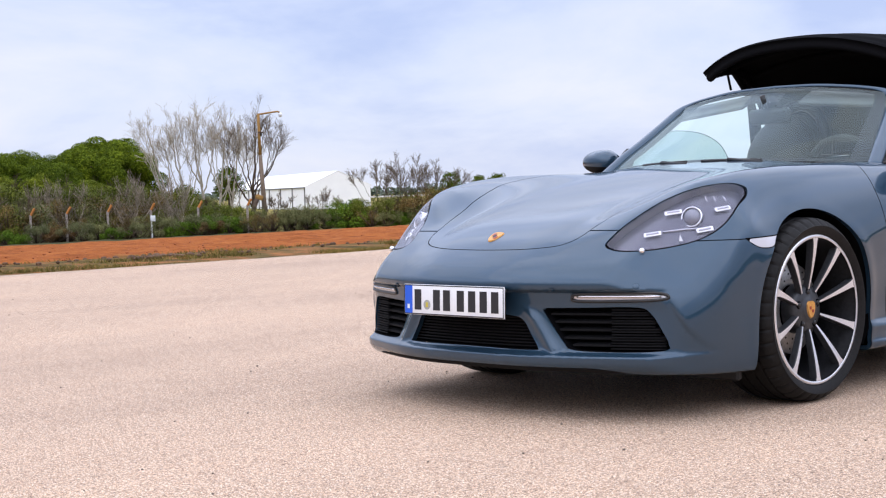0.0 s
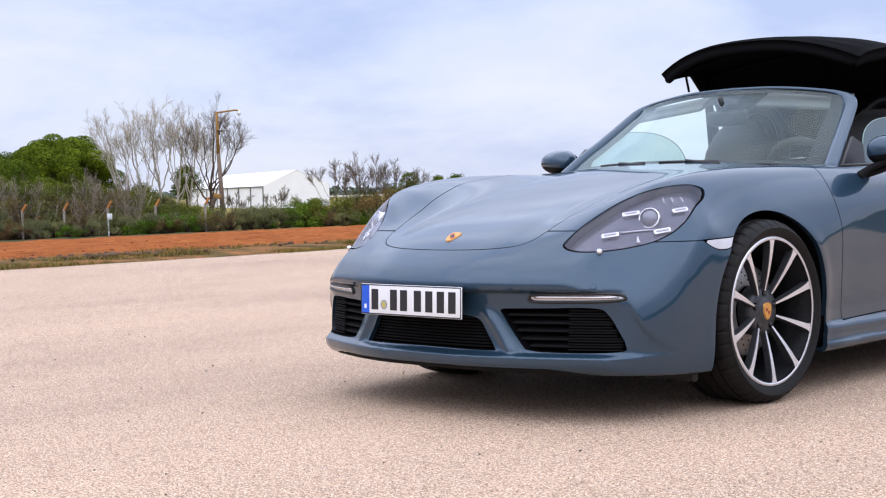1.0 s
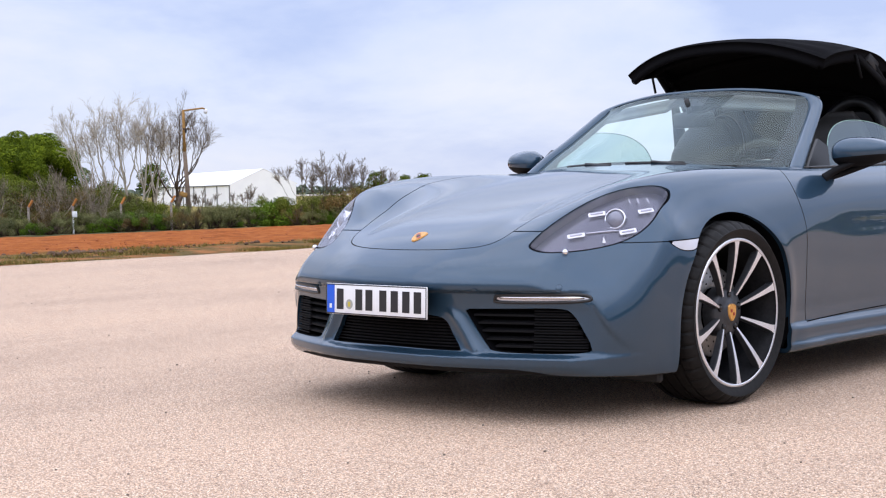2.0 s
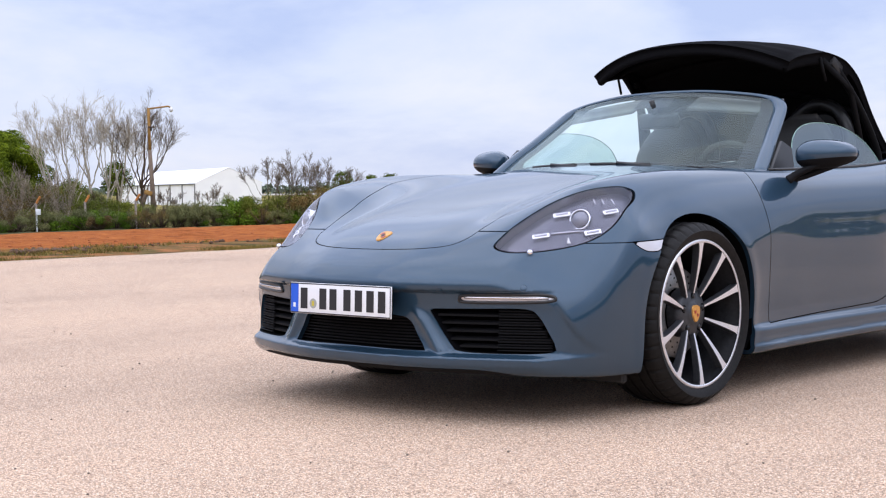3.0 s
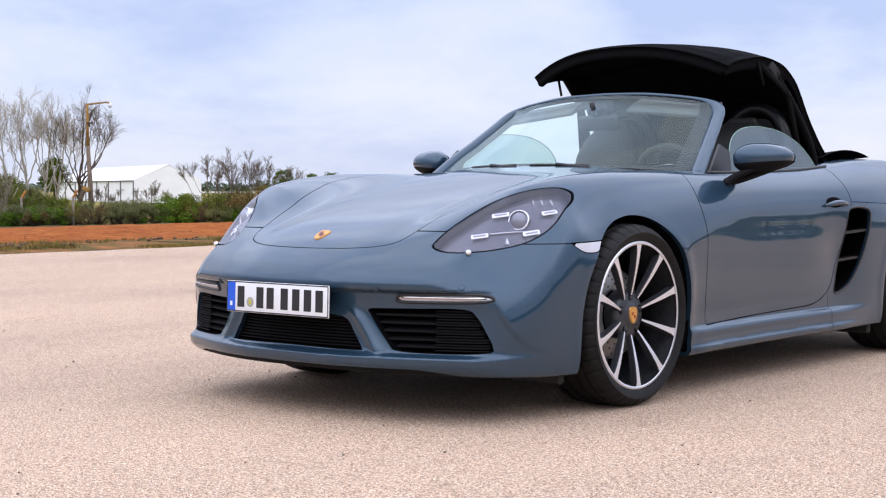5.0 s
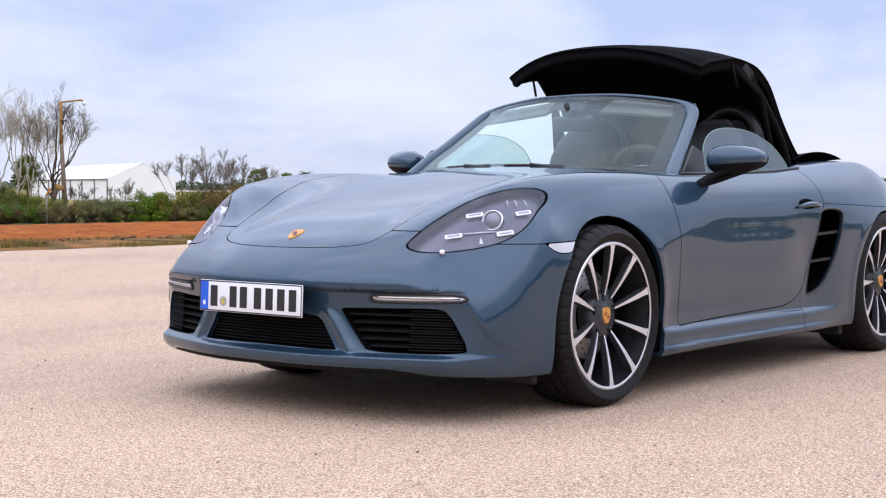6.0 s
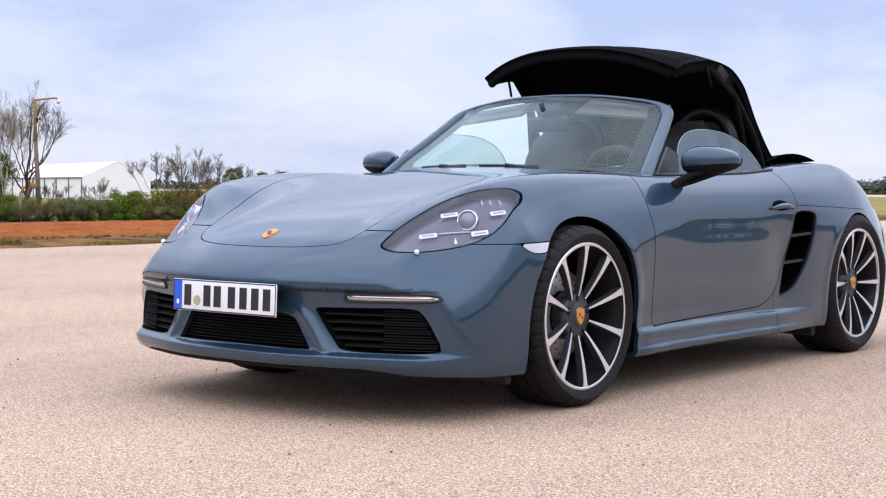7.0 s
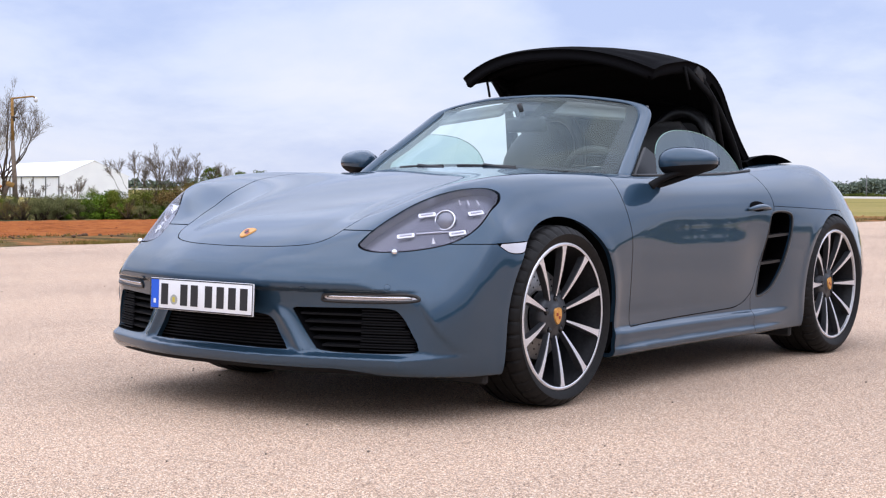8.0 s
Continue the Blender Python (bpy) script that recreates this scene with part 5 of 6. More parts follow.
LIME = leaf_material("bright_green_leaves", (0.050, 0.095, 0.010), (0.090, 0.165, 0.018), (0.121, 0.190, 0.026))
RUSSET = leaf_material("russet_leaves", (0.090, 0.055, 0.028), (0.140, 0.085, 0.042), (0.190, 0.125, 0.060))
BARK = speckled("grey_bark", [(0.3, (0.10, 0.08, 0.06)), (0.5, (0.26, 0.215, 0.16)), (0.7, (0.40, 0.34, 0.26))], 6.0, 0.9, 0.02)
PALE_BARK = speckled("pale_poplar_bark", [(0.3, (0.30, 0.26, 0.20)), (0.7, (0.56, 0.50, 0.41))], 6.0, 0.9, 0.02)
TWIG = speckled("pale_twigs", [(0.3, (0.36, 0.31, 0.24)), (0.7, (0.56, 0.49, 0.38))], 4.0, 0.9)
DARK_TWIG = speckled("brown_twigs", [(0.3, (0.11, 0.085, 0.06)), (0.7, (0.22, 0.17, 0.12))], 4.0, 0.9)
DARK_BARK = speckled("dark_bark", [(0.3, (0.05, 0.035, 0.025)), (0.7, (0.13, 0.09, 0.06))], 6.0, 0.95, 0.02)


def grow(rng, start, way, length, radius, level, out, spread=0.6, lift=0.25):
    """A limb and its forks, as short tapered bars."""
    p, d, steps = Vector(start), Vector(way).normalized(), 4 if level > 1 else 3
    path, radii = [p.copy()], [radius]
    for k in range(steps):
        d = (d + Vector(rng.normal(0, 0.13, 3)) + Vector((0, 0, lift * 0.25))).normalized()
        p = p + d * (length / steps)
        path.append(p.copy())
        radii.append(radius * (1 - 0.55 * (k + 1) / steps))
        if level > 0 and (k > 0 or level < 3):
            for _ in range(2 if level == 1 and rng.random() < 0.5 else 1):
                axis = Vector(rng.normal(0, 1, 3)).cross(d).normalized()
                fork = (d + axis * rng.uniform(0.5, 1.1) * spread * 1.5 + Vector((0, 0, lift))).normalized()
                grow(rng, p, fork, length * rng.uniform(0.48, 0.70), radii[-1] * 0.62, level - 1, out, spread, lift)
    if level > 0:
        grow(rng, p, d, length * 0.62, radii[-1] * 0.85, level - 1, out, spread, lift)
    out.append((path, radii, level))


def tall_tree(seed, height, radius, label, reach, limbs, bark, fine, boughs=12, lean=(0.0, 0.0)):
    """A leafless tree: a stem, long limbs arching up, boughs along them, twigs and twiglets."""
    rng = np.random.default_rng(seed)
    tree = thing("bare_tree", (0, 0, 0), label, "tree")
    coarse, thin = [], []
    lean = Vector((lean[0], lean[1], 0)) * height

    def side(d, wide, rise):
        a = Vector(rng.normal(0, 1, 3)).cross(d).normalized()
        return (d + a * wide + Vector((0, 0, rise))).normalized()

    def limb(path, r):
        path = smooth_path(path, 6)
        n = len(path)
        wob = [Vector(p) + Vector(rng.normal(0, 0.0035 * height, 3)) * (0 < k < n - 1) for k, p in enumerate(path)]
        coarse.append(tube(wob, [r * (1 - 0.82 * k / (n - 1)) for k in range(n)], 6))
        for k in range(boughs):
            q = rng.uniform(0.42, 1.0) ** 0.8
            i = min(int(q * (n - 1)), n - 2)
            p = wob[i].lerp(wob[i + 1], q * (n - 1) - i)
            d = side((wob[i + 1] - wob[i]).normalized(), rng.uniform(0.4, 0.85), 0.2)
            long = height * rng.uniform(0.13, 0.28) * (1.25 - 0.6 * q)
            e = p + d * long * 0.5 + Vector((0, 0, 0.03 * long))
            f = e + (d + Vector((0, 0, 0.45))).normalized() * long * 0.5
            thin.append(tube([p, e, f], [max(r * 0.30 * (1 - 0.5 * q), 0.012), 0.010, 0.007], 3, caps=False))
            for _ in range(7):
                v = rng.uniform(0.25, 1.0)
                o = p.lerp(e, v * 2) if v < 0.5 else e.lerp(f, v * 2 - 1)
                g = side(d, rng.uniform(0.5, 0.95), 0.30)
                span = height * rng.uniform(0.045, 0.095)
                tip = o + g * span + Vector((0, 0, 0.12 * span))
                thin.append(tube([o, tip], [0.008, 0.005], 3, caps=False))
                for _ in range(3):
                    w = o.lerp(tip, rng.uniform(0.3, 1.0))
                    thin.append(tube([w, w + side(g, 0.7, 0.25) * span * rng.uniform(0.35, 0.7)], [0.006, 0.004], 3, caps=False))
    top = Vector((rng.normal(0, 0.03), rng.normal(0, 0.03), 1)) * height + lean
    limb([(0, 0, -0.1), tuple(top * 0.35), tuple(top * 0.7 + Vector(rng.normal(0, 0.015, 3)) * height), tuple(top)], radius)
    turn = rng.uniform(0, 6.28)
    for k in range(limbs):
        a = turn + 2 * math.pi * k / limbs + rng.normal(0, 0.3)
        low, high, out = rng.uniform(0.14, 0.42), rng.uniform(0.74, 0.98), reach * rng.uniform(0.7, 1.1)
        side_way = Vector((math.cos(a), math.sin(a), 0)) * height * out
        s = top * low
        e = Vector((0, 0, height * high * (1 - 0.25 * reach))) + side_way + lean * high
        limb([tuple(s), tuple(s.lerp(e, 0.40) + side_way * 0.16), tuple(s.lerp(e, 0.75) + side_way * 0.10), tuple(e)], radius * rng.uniform(0.35, 0.58))
    solid("trunk", *join(*coarse), bark, tree)
    solid("crown", *join(*thin), fine, tree, "fine leafless twigs")
    return tree


def clump_points(rng, centre, radii, n, hollow=0.55):
    v = rng.normal(size=(n, 3))
    v /= np.linalg.norm(v, axis=1, keepdims=True)
    r = hollow + (1 - hollow) * rng.random((n, 1)) ** 0.5
    return np.array(centre) + v * r * np.array(radii), v


def pine_tree(seed, height, width, depth, label, leaves=34000, needles=None):
    """A stone pine: a leaning stem, forked limbs and a broad crown of many tufts."""
    rng = np.random.default_rng(seed)
    tree = thing("pine_tree", (0, 0, 0), label, "tree")
    limbs = [tube(smooth_path([(0, 0, -0.1), (0.1, 0, height * 0.3), (0.0, 0.1, height * 0.62)], 4), [0.037 * height * (1 - 0.04 * k) for k in range(9)], 8)]
    pts, nrm = [], []
    tufts = 62
    for k in range(tufts):
        a, r = 2.39996 * k + rng.normal(0, 0.25), math.sqrt((k + 0.5) / tufts)
        top = math.sqrt(max(1 - r ** 2.4, 0))
        deep = 1.0 if k % 4 else 0.55
        c = np.array([r * math.cos(a) * width * 0.46, r * math.sin(a) * width * 0.42, height - depth + depth * (0.16 + 0.72 * top * deep * rng.uniform(0.86, 1.06))])
        size = width * rng.uniform(0.085, 0.125)
        p, v = clump_points(rng, c, (size, size, size * 0.78), leaves // tufts, 0.72)
        pts.append(p)
        nrm.append(v)
        if k % 3 == 0:
            limbs.append(tube(smooth_path([(0, 0.05, height * rng.uniform(0.4, 0.6)), tuple(c * 0.5 + np.array([0, 0, height * 0.3])), tuple(c)], 3), [0.0145 * height * (1 - 0.09 * k) for k in range(7)], 5))
    p, v = clump_points(rng, (0, 0, height - depth * 0.60), (width * 0.37, width * 0.33, depth * 0.33), leaves // 6, 0.3)
    pts.append(p)
    nrm.append(v)
    solid("trunk", *join(*limbs), DARK_BARK, tree)
    cloud_mesh("crown", np.concatenate(pts), np.concatenate(nrm), max(width * 0.0095, 0.060), needles or PINE, tree, seed + 1, "dense dark green needles in rounded tufts")
    return tree


def bush(seed, size, mat, leaf, count, label, twiggy=0, flat=1.0):
    rng = np.random.default_rng(seed)
    ob = thing("bush", (0, 0, 0), label, "bush")
    pts, nrm, stems = [], [], []
    lumps = 13
    for k in range(lumps):
        c = np.array([rng.normal(0, 0.36), rng.normal(0, 0.36), rng.uniform(0.15, 0.82) * flat]) * size
        s = size * rng.uniform(0.16, 0.34)
        p, v = clump_points(rng, c, (s, s, s * 0.8), count // lumps, 0.35)
        pts.append(p)
        nrm.append(v)
        stems.append(tube([(0, 0, -0.1), tuple(c * 0.5), tuple(c)], [0.03 * size, 0.02 * size, 0.008 * size], 4))
    limbs = []
    for k in range(twiggy):
        grow(rng, (rng.normal(0, 0.2), rng.normal(0, 0.2), 0.0), (rng.normal(0, 0.3), rng.normal(0, 0.3), 1), size * rng.uniform(0.45, 0.65), 0.022 * size, 3, limbs, 0.5, 0.3)
    stems += [tube(p, [max(q, 0.007) for q in r], 3, caps=False) for p, r, _ in limbs]
    solid("stem", *join(*stems), BARK if twiggy > 2 else DARK_BARK, ob)
    cloud_mesh("crown", np.concatenate(pts), np.concatenate(nrm), leaf, mat, ob, seed + 1)
    return ob


def put(ob, x, y, turn=0.0, scale=1.0, first=False, sink=0.05):
    m = pose(x, y, float(land(x, y)) - sink, 0, 0, turn) @ Matrix.Scale(scale, 4)
    if first:
        ob.matrix_basis = m
        return ob
    made_copy = copy_thing(ob, m)
    made_copy.matrix_basis = m
    return made_copy


def along(f, deep=0.0):
    """A point of the hedge line, f from 0 at its far left end to 1, deep metres behind it."""
    a, b = Vector((-77.5, 30.0)), Vector((-58.0, 58.0))
    d = (b - a).normalized()
    p = a + (b - a) * f + Vector((-d.y, d.x)) * deep
    return p.x, p.y


def build_trees():
    for k, (x, y, h, seed, lean) in enumerate(((-79.9, 49.8, 7.2, 3, (-0.10, -0.20)), (-79.4, 50.5, 7.5, 8, (-0.04, -0.07)), (-78.9, 51.2, 7.9, 14, (0.0, 0.0)), (-78.4, 51.9, 7.6, 21, (0.03, 0.05)), (-78.0, 52.5, 6.8, 27, (0.06, 0.10)))):
        put(tall_tree(seed, h, 0.10, "tall leafless poplar with pale upright twigs behind the hedge", 0.17, 5, PALE_BARK, TWIG, 8, lean), x, y, 0, 1.0, True)
    put(tall_tree(33, 7.6, 0.12, "leafless tree with dark spreading branches beside the lamp pole", 0.34, 8, DARK_BARK, DARK_TWIG, 10, (0.03, 0.06)), -75.6, 52.7, 20, 1.0, True)
    put(pine_tree(5, 7.3, 8.9, 4.9, "large round-crowned stone pine with dense dark needles", 105000), -91.9, 51.4, 0, 1.0, True)
    left = put(pine_tree(6, 6.3, 6.4, 3.6, "broad stone pine with dense dark needles", 44000), -93.0, 44.8, 0, 1.02, True)
    put(left, -88.6, 40.4, 80, 0.98)
    put(left, -86.5, 44.0, 130, 0.86)
    put(left, -95.5, 49.0, 300, 0.98)
    young = put(pine_tree(17, 4.7, 3.3, 3.6, "young bright green pine in front of the stone pines", 16000, SPRING), -84.0, 39.4, 0, 1.0, True)
    for x, y, turn, size in ((-83.0, 41.2, 70, 0.95), (-85.2, 43.0, 150, 1.05), (-83.6, 45.0, 230, 0.92), (-86.0, 37.8, 300, 1.05), (-84.6, 47.2, 20, 0.84)):
        put(young, x, y, turn, size)
    small = put(pine_tree(9, 4.9, 2.5, 3.1, "small upright pine between the leafless trees", 5000), -81.4, 55.0, 0, 1.0, True)
    put(small, -104.5, 98.5, 70, 0.95)
    put(small, -103.0, 101.0, 140, 0.85)
    put(small, -58.4, 58.5, 30, 0.62)

    kinds = [bush(40, 2.3, LEAF, 0.050, 7500, "dense dark evergreen bush at the field's edge"),
             bush(42, 2.1, OLIVE, 0.045, 7500, "grey-green shrub at the field's edge"),
             bush(44, 2.2, DRY, 0.042, 4200, "half-bare brown shrub with dry leaves", 1),
             bush(46, 1.7, LIME, 0.050, 5500, "bright green low bush at the field's edge", 0, 0.8),
             bush(48, 2.6, DRY, 0.04, 900, "leafless grey twiggy shrub", 4),
             bush(50, 2.4, LEAF, 0.048, 6000, "loose evergreen bush with bare stems", 1),
             bush(52, 1.6, RUSSET, 0.040, 6000, "low russet-brown shrub at the field's edge", 0, 0.8)]
    used = set()
    rng = random.Random(12)

    def plant(k, f, deep, scale):
        x, y = along(f, deep)
        put(kinds[k], x, y, rng.uniform(0, 360), scale, k not in used)
        if k not in used:
            used.add(k)
            kinds[k]["group"] = "hedge along the field"
    # tall mixed belt at the far left, lower and browner towards the tent
    for i in range(24):
        f = -0.12 + 0.66 * i / 24
        plant(rng.choice((0, 5, 0, 1, 0)), f, rng.uniform(6, 10), rng.uniform(1.45, 1.9) if f < 0.33 else rng.uniform(0.9, 1.1))
    for i in range(24):
        f = -0.10 + 0.62 * i / 24
        plant(rng.choice((1, 2, 4, 2, 1, 5)), f, rng.uniform(2.0, 5.0), rng.uniform(1.0, 1.4) if f < 0.38 else rng.uniform(0.65, 0.85))
    for i in range(40):
        f = -0.08 + 0.98 * i / 40
        plant(rng.choice((2, 1, 6, 2, 1, 3, 1)), f, rng.uniform(-0.5, 1.6), rng.uniform(0.45, 0.72) * (1.0 if f < 0.55 else 0.88))
    for i in range(16):
        plant(rng.choice((0, 1, 5, 1)), 0.50 + 0.36 * i / 16, rng.uniform(2.0, 3.5), rng.uniform(0.42, 0.55))
    for f, deep, k, s in ((0.50, 0.5, 3, 0.9), (0.46, 0.6, 3, 0.75), (0.53, 0.4, 3, 0.85), (0.30, 7.5, 1, 1.5), (0.33, 9.0, 0, 1.45), (0.36, 8.0, 5, 1.5), (0.385, 8.5, 1, 1.45), (0.41, 8.0, 1, 1.4), (0.43, 7.0, 0, 1.05), (0.47, 8.0, 5, 1.05), (0.45, 7.0, 1, 0.95), (0.49, 7.0, 0, 0.9), (0.52, 6.0, 5, 0.85), (0.56, 6.0, 0, 0.8), (0.60, 5.0, 1, 0.75), (0.26, 12.0, 0, 1.5), (0.30, 12.5, 0, 1.55), (0.34, 12.0, 5, 1.6), (0.38, 12.5, 0, 1.5), (0.645, 1.0, 1, 0.80), (0.67, 1.2, 1, 0.78), (0.735, 1.4, 3, 1.30), (0.75, 2.0, 0, 0.85), (0.78, 2.4, 0, 0.82), (0.81, 1.6, 5, 0.85), (0.84, 2.2, 2, 0.9),
                          (0.87, 1.5, 2, 1.05), (0.90, 2.2, 5, 1.0), (0.93, 1.4, 2, 1.05), (0.96, 2.0, 0, 1.0), (0.99, 1.6, 5, 0.95), (1.02, 2.0, 0, 0.9), (1.06, 2.2, 2, 0.9), (1.10, 2.0, 5, 0.9), (1.15, 2.0, 0, 0.9)):
        plant(k, f, deep, s)
    for k, (f, h) in enumerate(((0.80, 3.6), (0.84, 4.2), (0.87, 3.9), (0.91, 3.4), (0.62, 2.1), (0.70, 2.3))):
        x, y = along(f, 3.0)
        put(tall_tree(60 + k, h, 0.045, "small leafless shrub tree with thin twigs behind the bushes", 0.45, 5, DARK_TWIG, DARK_TWIG, 8), x, y, 50 * k, 1.0, True)
    for f, deep, size in ((0.02, 3.0, 1.0), (0.12, 3.5, 1.1), (0.30, 4.0, 1.0), (0.40, 4.6, 1.05), (0.44, 6.0, 1.25), (0.36, 3.0, 0.9)):
        plant(4, f, deep, size)
    # undergrowth below the stone pines
    for x, y, k, size in ((-89.0, 44.5, 0, 1.7), (-89.5, 47.0, 5, 1.9), (-90.0, 49.5, 0, 1.9), (-90.5, 52.0, 5, 1.8), (-89.0, 54.5, 0, 1.7), (-88.0, 56.5, 1, 1.5), (-94.0, 53.0, 0, 2.0), (-94.5, 57.0, 0, 1.8)):
        put(kinds[k], x, y, rng.uniform(0, 360), size)
    for x, y, size in ((-79.3, 42.4, 1.45), (-79.0, 44.8, 1.25), (-77.8, 47.4, 0.9)):
        put(kinds[1], x, y, rng.uniform(0, 360), size)


build_trees()


def build_posts():
    concrete = speckled("weathered_concrete", [(0.3, (0.24, 0.20, 0.17)), (0.7, (0.42, 0.36, 0.31))], 9.0, 0.9, 0.01)
    rust = speckled("orange_rust_paint", [(0.3, (0.36, 0.13, 0.03)), (0.7, (0.58, 0.24, 0.06))], 12.0, 0.8, 0.005)
    first = None
    for x, y in ((-74.6, 36.3), (-73.3, 37.9), (-72.1, 39.9), (-70.8, 42.0), (-69.3, 44.3), (-67.7, 46.7)):
        if first is None:
            first = thing("fence_post", (0, 0, 0), "grey concrete fence post with a bent orange top", "fence post", "posts along the field")
            part("shaft", block((0.11, 0.11, 1.75), 0.015, 1, at=(0, 0, 0.83)), concrete, first)
            part("bent_top", block((0.11, 0.11, 0.46), 0.015, 1, at=(0.09, 0.10, 1.87), turn=(-24, 20, 0)), rust, first)
            put(first, x, y, 0, 1.0, True)
        else:
            put(first, x, y, random.Random(x).uniform(-15, 15), 1.0)
    box = thing("meter_box", (0, 0, 0), "small white box fixed on a fence post", "box")
    part("case", block((0.26, 0.16, 0.34), 0.02, 2, at=(0.14, -0.10, 0.62)), WHITE, box)
    part("stand", block((0.07, 0.07, 1.1), 0.01, 1, at=(0.05, -0.10, 0.0)), WHITE, box)
    put(box, -70.6, 41.9, 35, 1.0, True, -0.5)


build_posts()


def build_lamp_pole():
    wood = speckled("weathered_pole", [(0.3, (0.12, 0.085, 0.06)), (0.7, (0.22, 0.165, 0.12))], 5.0, 0.9, 0.01)
    rust = speckled("rusty_steel", [(0.3, (0.22, 0.11, 0.03)), (0.7, (0.42, 0.24, 0.07))], 9.0, 0.8, 0.005)
    pole = thing("lamp_pole", (-72.8, 51.5, float(land(-72.8, 51.5))), "weathered pole with a rusty bracket and white lamp", "street lamp")
    solid("shaft", *tube([(0.35, 0.0, -0.2), (0.22, 0.0, 2.6), (0.02, 0, 4.9)], [0.17, 0.15, 0.12], 10), wood, pole)
    solid("upper_mast", *tube([(0.02, 0, 4.85), (-0.02, 0, 7.55)], [0.10, 0.09], 10), rust, pole)
    solid("bracket", *tube([(-0.02, -0.02, 7.50), (0.30, 0.40, 7.57), (0.70, 0.98, 7.66), (0.78, 1.10, 7.60)], 0.055, 8), rust, pole)
    part("cross_bar", block((0.10, 0.42, 0.10), 0.02, 1, at=(0.08, 0.10, 6.35)), DARK_BARK, pole)
    part("insulator", block((0.18, 0.18, 0.26), 0.05, 2, at=(0.02, 0.08, 6.22)), SATIN, pole)
    p, f = blob((0.80, 1.14, 7.45), (0.13, 0.13, 0.16), 14)
    solid("lamp_globe", p, f, WHITE, pole, "white lamp globe")
    stump = thing("old_pole", (-72.9, 50.7, float(land(-72.9, 50.7))), "broken rusty pole stump beside the lamp pole", "pole")
    solid("shaft", *tube([(0, 0, -0.2), (0.05, 0.1, 1.2), (0.25, 0.35, 2.1)], [0.18, 0.16, 0.12], 8), DARK_BARK, stump)
    part("top", block((0.5, 0.2, 0.3), 0.06, 2, at=(0.35, 0.45, 2.2), turn=(0, 20, 40)), rust, stump)


build_lamp_pole()


def build_tent():
    canvas = speckled("white_tent_sheet", [(0.3, (0.86, 0.86, 0.87)), (0.7, (0.92, 0.92, 0.92))], 0.6, 0.6, 0.02)
    tent = thing("marquee_tent", (-151.2, 121.8, -1.7), "large white event tent with a pitched roof", "tent")
    r, g = Vector((-0.93, 0.37, 0)), Vector((0.37, 0.93, 0))
    eave, ridge, half, long = 3.75, 5.75, 4.6, 43.0
    at = lambda a, b, z: tuple(r * a + g * b + Vector((0, 0, z)))
    def shell_of(name, pts, thick, mat, label=""):
        n = len(pts)
        a, b, c = (Vector(pts[k]) for k in (0, 1, 2))
        nrm = (b - a).cross(c - a).normalized() * thick
        both = [Vector(p) for p in pts] + [Vector(p) - nrm for p in pts]
        solid(name, both, [tuple(range(n)), tuple(range(2 * n - 1, n - 1, -1))] + [(i, n + i, n + (i + 1) % n, (i + 1) % n) for i in range(n)], mat, tent, label, smooth=False)
    bays = 7
    for k in range(bays):
        a0, a1 = long * k / bays, long * (k + 1) / bays - 0.03
        shell_of("roof_sheet", [at(a0, -half - 0.2, eave - 0.08), at(a1, -half - 0.2, eave - 0.08), at(a1, 0, ridge), at(a0, 0, ridge)], 0.06, canvas)
        shell_of("roof_sheet", [at(a0, 0, ridge), at(a1, 0, ridge), at(a1, half + 0.2, eave - 0.08), at(a0, half + 0.2, eave - 0.08)], 0.06, canvas)
        shell_of("wall_sheet", [at(a0, -half, 0), at(a1, -half, 0), at(a1, -half, eave), at(a0, -half, eave)], 0.06, canvas)
        part("frame_leg", block((0.14, 0.14, eave), 0.02, 1, at=at(a0 + 0.1, -half - 0.12, eave / 2)), IRON, tent)
    shell_of("gable_sheet", [at(0, -half, 0), at(0, half, 0), at(0, half, eave), at(0, 0, ridge - 0.05), at(0, -half, eave)], 0.06, canvas)
    shell_of("gable_sheet", [at(long, half, 0), at(long, -half, 0), at(long, -half, eave), at(long, 0, ridge - 0.05), at(long, half, eave)], 0.06, canvas)
    shell_of("door_flap", [at(-0.06, -1.2, 0), at(-0.06, 2.2, 0), at(-0.06, 2.2, 3.1), at(-0.06, -1.2, 3.1)], 0.05, canvas, "white door flap in the gable")
    part("eave_beam", block((long, 0.16, 0.16), 0.02, 1, at=at(long / 2, -half - 0.16, eave - 0.12), turn=(0, 0, math.degrees(math.atan2(r.y, r.x)))), IRON, tent)


build_tent()


def strip_of_trees(name, line, height, leaf, mat, count, seed, label, category):
    """A far belt of trees along a line, with an uneven top."""
    rng = np.random.default_rng(seed)
    seg = np.array(line, float)
    d = np.r_[0, np.cumsum(np.hypot(*np.diff(seg, axis=0).T))]
    s = rng.random(count) * d[-1]
    x, y = np.interp(s, d, seg[:, 0]), np.interp(s, d, seg[:, 1])
    top = height * np.array([0.62 + 0.38 * noise.fractal(Vector((q / (height * 1.6), 0.0, seed)), 0.9, 2.0, 4) + 0.12 * noise.noise(Vector((q / (height * 0.35), 5.0, seed))) for q in s])
    u = rng.random(count) ** 0.55
    z = land(x, y) + top * u
    x, y = x + rng.normal(0, height * 0.35, count), y + rng.normal(0, height * 0.35, count)
    nrm = rng.normal(size=(count, 3)) * 0.5
    nrm[:, 2] += 0.6
    ob = cloud_mesh(name, np.stack([x, y, z], 1), nrm, leaf, mat, None, seed)
    return tagged(ob, label, category, kind="stuff")


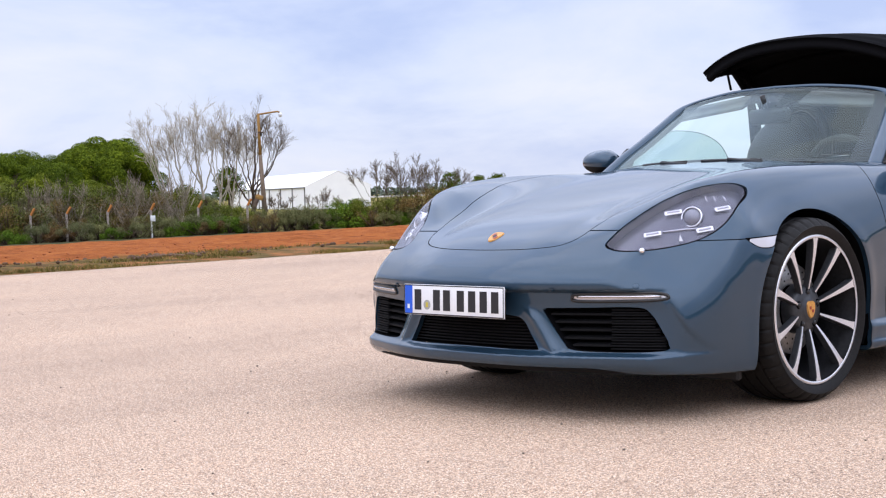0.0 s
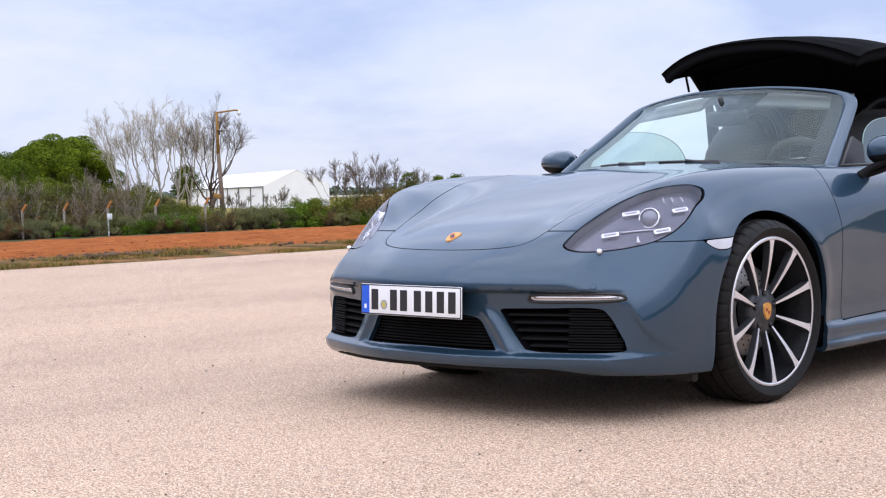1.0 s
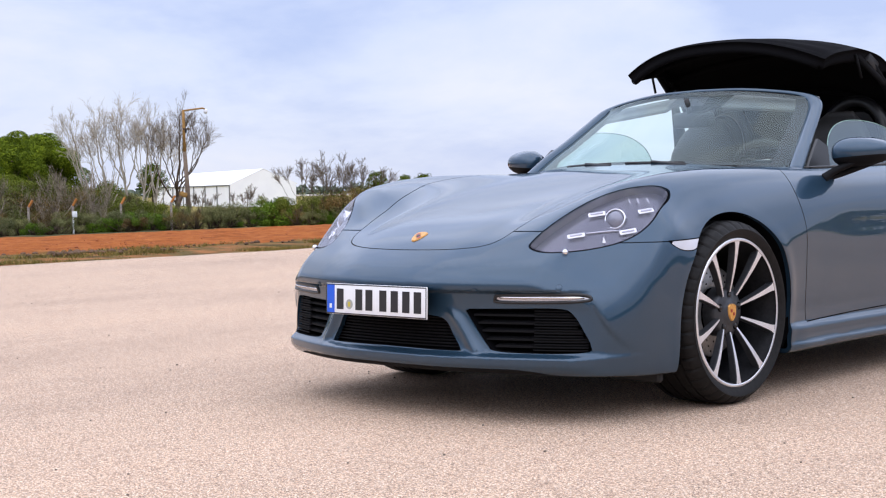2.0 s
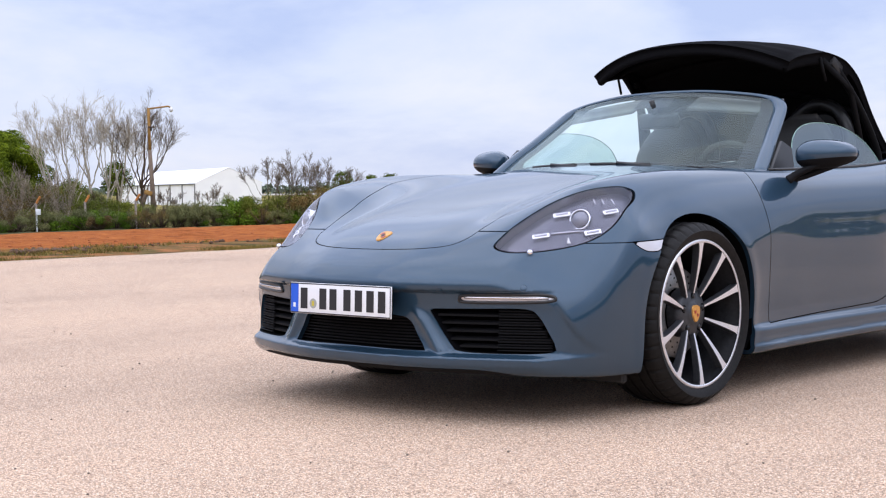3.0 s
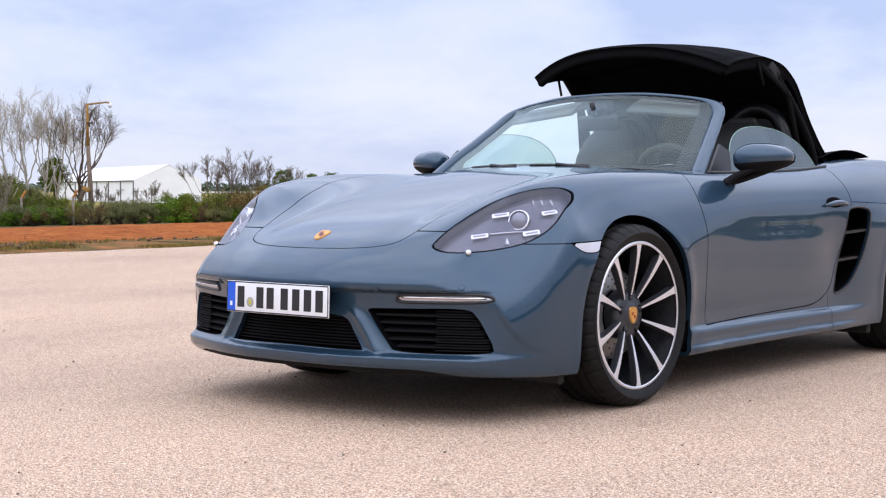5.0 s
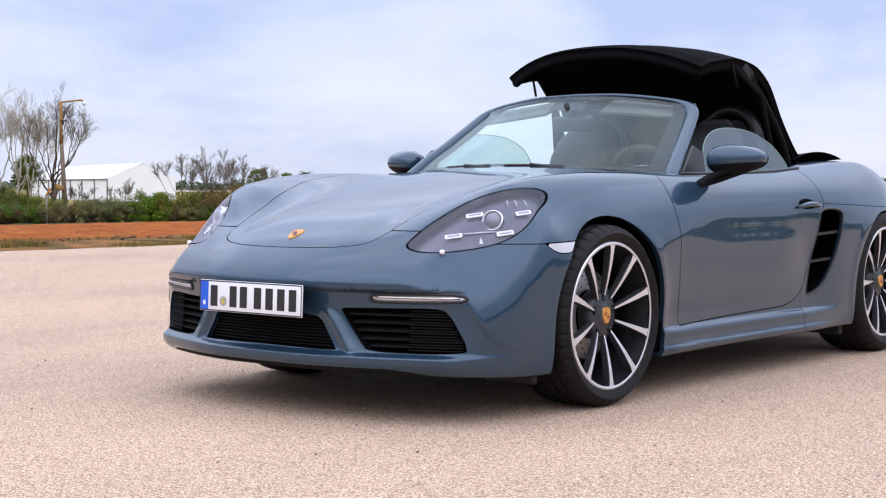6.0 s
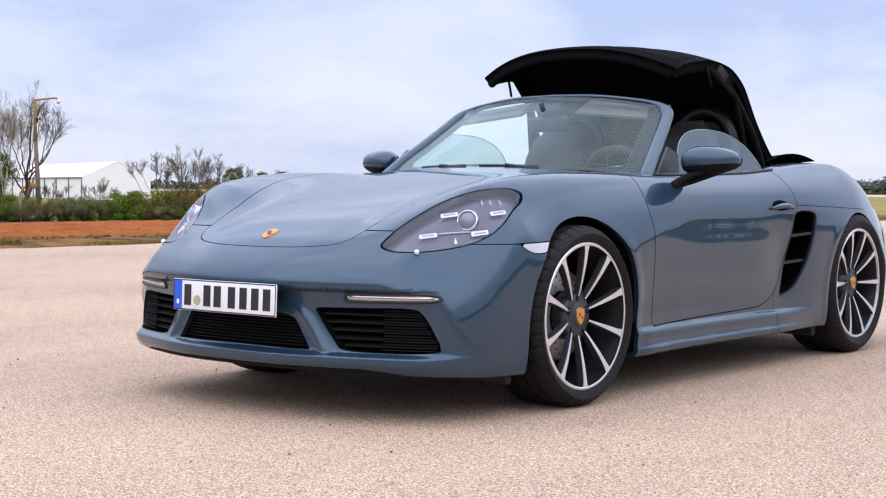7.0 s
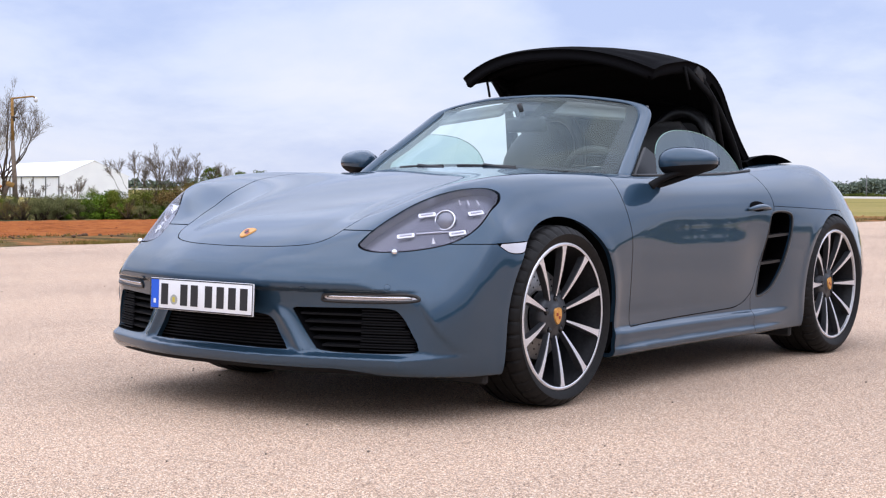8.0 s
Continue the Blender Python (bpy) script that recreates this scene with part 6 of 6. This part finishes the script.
# distance haze is put into these leaf colours: paler and bluer than the near greens
HAZED_GREEN = leaf_material("far_woodland", (0.12, 0.155, 0.15), (0.145, 0.185, 0.17), (0.18, 0.22, 0.185))
strip_of_trees("far_hedge", [(-175, 240), (-120, 268), (-70, 285)], 1.25, 0.13, LEAF, 34000, 61, "dark green vineyard hedge beyond the grass", "hedge")
strip_of_trees("far_woodland", [(-330, 505), (-230, 550), (-130, 585)], 8.6, 0.62, HAZED_GREEN, 60000, 62, "hazy green wooded hill far off", "woodland")
strip_of_trees("far_woodland", [(-330, 120), (-300, 240), (-250, 340), (-190, 400)], 3.2, 1.0, HAZED_GREEN, 6000, 63, "hazy trees behind the tent", "woodland")
strip_of_trees("woodland_belt", [(-60, -110), (20, -100), (90, -70), (115, 10), (112, 80), (100, 140), (60, 205)], 15.0, 1.1, LEAF, 26000, 64, "dark tree belt on the far side of the apron", "woodland")
strip_of_trees("woodland_belt", [(-110, -90), (-105, -30), (-100, 10), (-92, 32)], 7.5, 0.6, LEAF, 9000, 65, "dense evergreen belt behind the field", "woodland")


def build_verge():
    rng = np.random.default_rng(77)
    blades, faces = [], []
    for k in range(9000):
        y = rng.uniform(-3, 17) if k % 5 else rng.uniform(17, 46)
        x = -12.30 - abs(rng.normal(0, 1.9))
        if noise.noise(Vector((x * 0.9, y * 0.55, 2.0))) < 0.08 + 0.12 * noise.noise(Vector((x * 4.0, y * 4.0, 5.0))):
            continue
        z = float(land(x, y)) - 0.03 + 0.05 * math.exp(-((x + 15.2) / 1.0) ** 2)
        for _ in range(5):
            a, h, w = rng.uniform(0, 2 * math.pi), rng.uniform(0.02, 0.075), 0.008
            bx, by = x + rng.normal(0, 0.05), y + rng.normal(0, 0.05)
            i = len(blades)
            blades += [(bx - w, by, z), (bx + w, by, z), (bx + math.cos(a) * h * 0.7, by + math.sin(a) * h * 0.7, z + h)]
            faces.append((i, i + 1, i + 2))
    grass_m = leaf_material("verge_grass", (0.08, 0.075, 0.018), (0.16, 0.135, 0.035), (0.28, 0.19, 0.075))
    tagged(solid("grass", blades, faces, grass_m, smooth=False), "short patchy green and straw-coloured verge grass", "grass", kind="stuff")
    lumps = []
    ball = bmesh.new()
    bmesh.ops.create_icosphere(ball, subdivisions=1, radius=1.0)
    base = ([tuple(v.co) for v in ball.verts], [tuple(v.index for v in f.verts) for f in ball.faces])
    ball.free()
    for k in range(1000):
        x, y = -13.0 - rng.gamma(2.0, 5.0), rng.uniform(-4, 58)
        if x < -58:
            continue
        s = rng.uniform(0.015, 0.045) * (1.0 if x < -17 else 0.7)
        lumps.append(([(x + px * s * rng.uniform(0.7, 1.3), y + py * s * rng.uniform(0.7, 1.3), float(land(x, y)) - 0.01 + pz * s * 0.55) for px, py, pz in base[0]], base[1]))
    clod = speckled("soil_clod", [(0.3, (0.20, 0.06, 0.02)), (0.7, (0.46, 0.15, 0.05))], 7.0, 0.97, 0.02)
    tagged(solid("soil_clods", *join(*lumps), clod, smooth=False), "loose red-brown soil clods on the field", "soil", kind="stuff")
    heap = []
    for k in range(40):
        x, y = -14.6 + rng.normal(0, 0.22), 7.0 + rng.normal(0, 0.45)
        s = rng.uniform(0.025, 0.060)
        heap.append(([(x + px * s, y + py * s, 0.0 + pz * s * rng.uniform(0.5, 0.9)) for px, py, pz in base[0]], base[1]))
    for k in range(150):
        x, y = -15.0 + rng.normal(0, 0.45), rng.uniform(3.0, 26.0)
        s = rng.uniform(0.015, 0.050)
        heap.append(([(x + px * s, y + py * s, float(land(x, y)) + 0.02 + pz * s * rng.uniform(0.5, 0.9)) for px, py, pz in base[0]], base[1]))
    earth = speckled("dark_earth", [(0.3, (0.07, 0.040, 0.024)), (0.7, (0.17, 0.095, 0.055))], 7.0, 0.97, 0.02)
    tagged(solid("earth_heap", *join(*heap), earth, smooth=False), "low heap of dark earth clods on the verge", "earth", kind="stuff")
    stones = []
    for k in range(420):
        x, y = rng.uniform(-9, 4.5), rng.uniform(-3.6, 14)
        s = rng.uniform(0.0025, 0.006)
        stones.append(([(x + px * s, y + py * s, pz * s * 0.8 + 0.002) for px, py, pz in base[0]], base[1]))
    grit = speckled("dark_grit", [(0.3, (0.07, 0.055, 0.045)), (0.7, (0.24, 0.19, 0.15))], 30.0, 0.9)
    tagged(solid("loose_grit", *join(*stones), grit, smooth=False), "scattered dark grit on the asphalt", "gravel", kind="stuff")


build_verge()


def build_far_road():
    m = speckled("pale_far_road", [(0.3, (0.50, 0.46, 0.42)), (0.7, (0.62, 0.58, 0.53))], 0.5, 0.9)
    def bank(u, v):
        x = -260.0 + 380.0 * u
        return (x, 205.0 + 95.0 * u + (0.0, 0.5, 7.5, 8.0)[v], (-0.3, 0.30, 0.30, -0.3)[v])
    tagged(solid("road", *grid(bank, np.linspace(0, 1, 9), range(4)), m, smooth=False), "pale road on a low bank beyond the grass", "road", kind="structure")
    pole = thing("utility_pole", (-98.0, 255.0, 0), "thin grey pole beside the far road", "pole")
    solid("shaft", *tube([(0, 0, 0), (0, 0, 4.2)], [0.12, 0.09], 8), IRON, pole)


build_far_road()
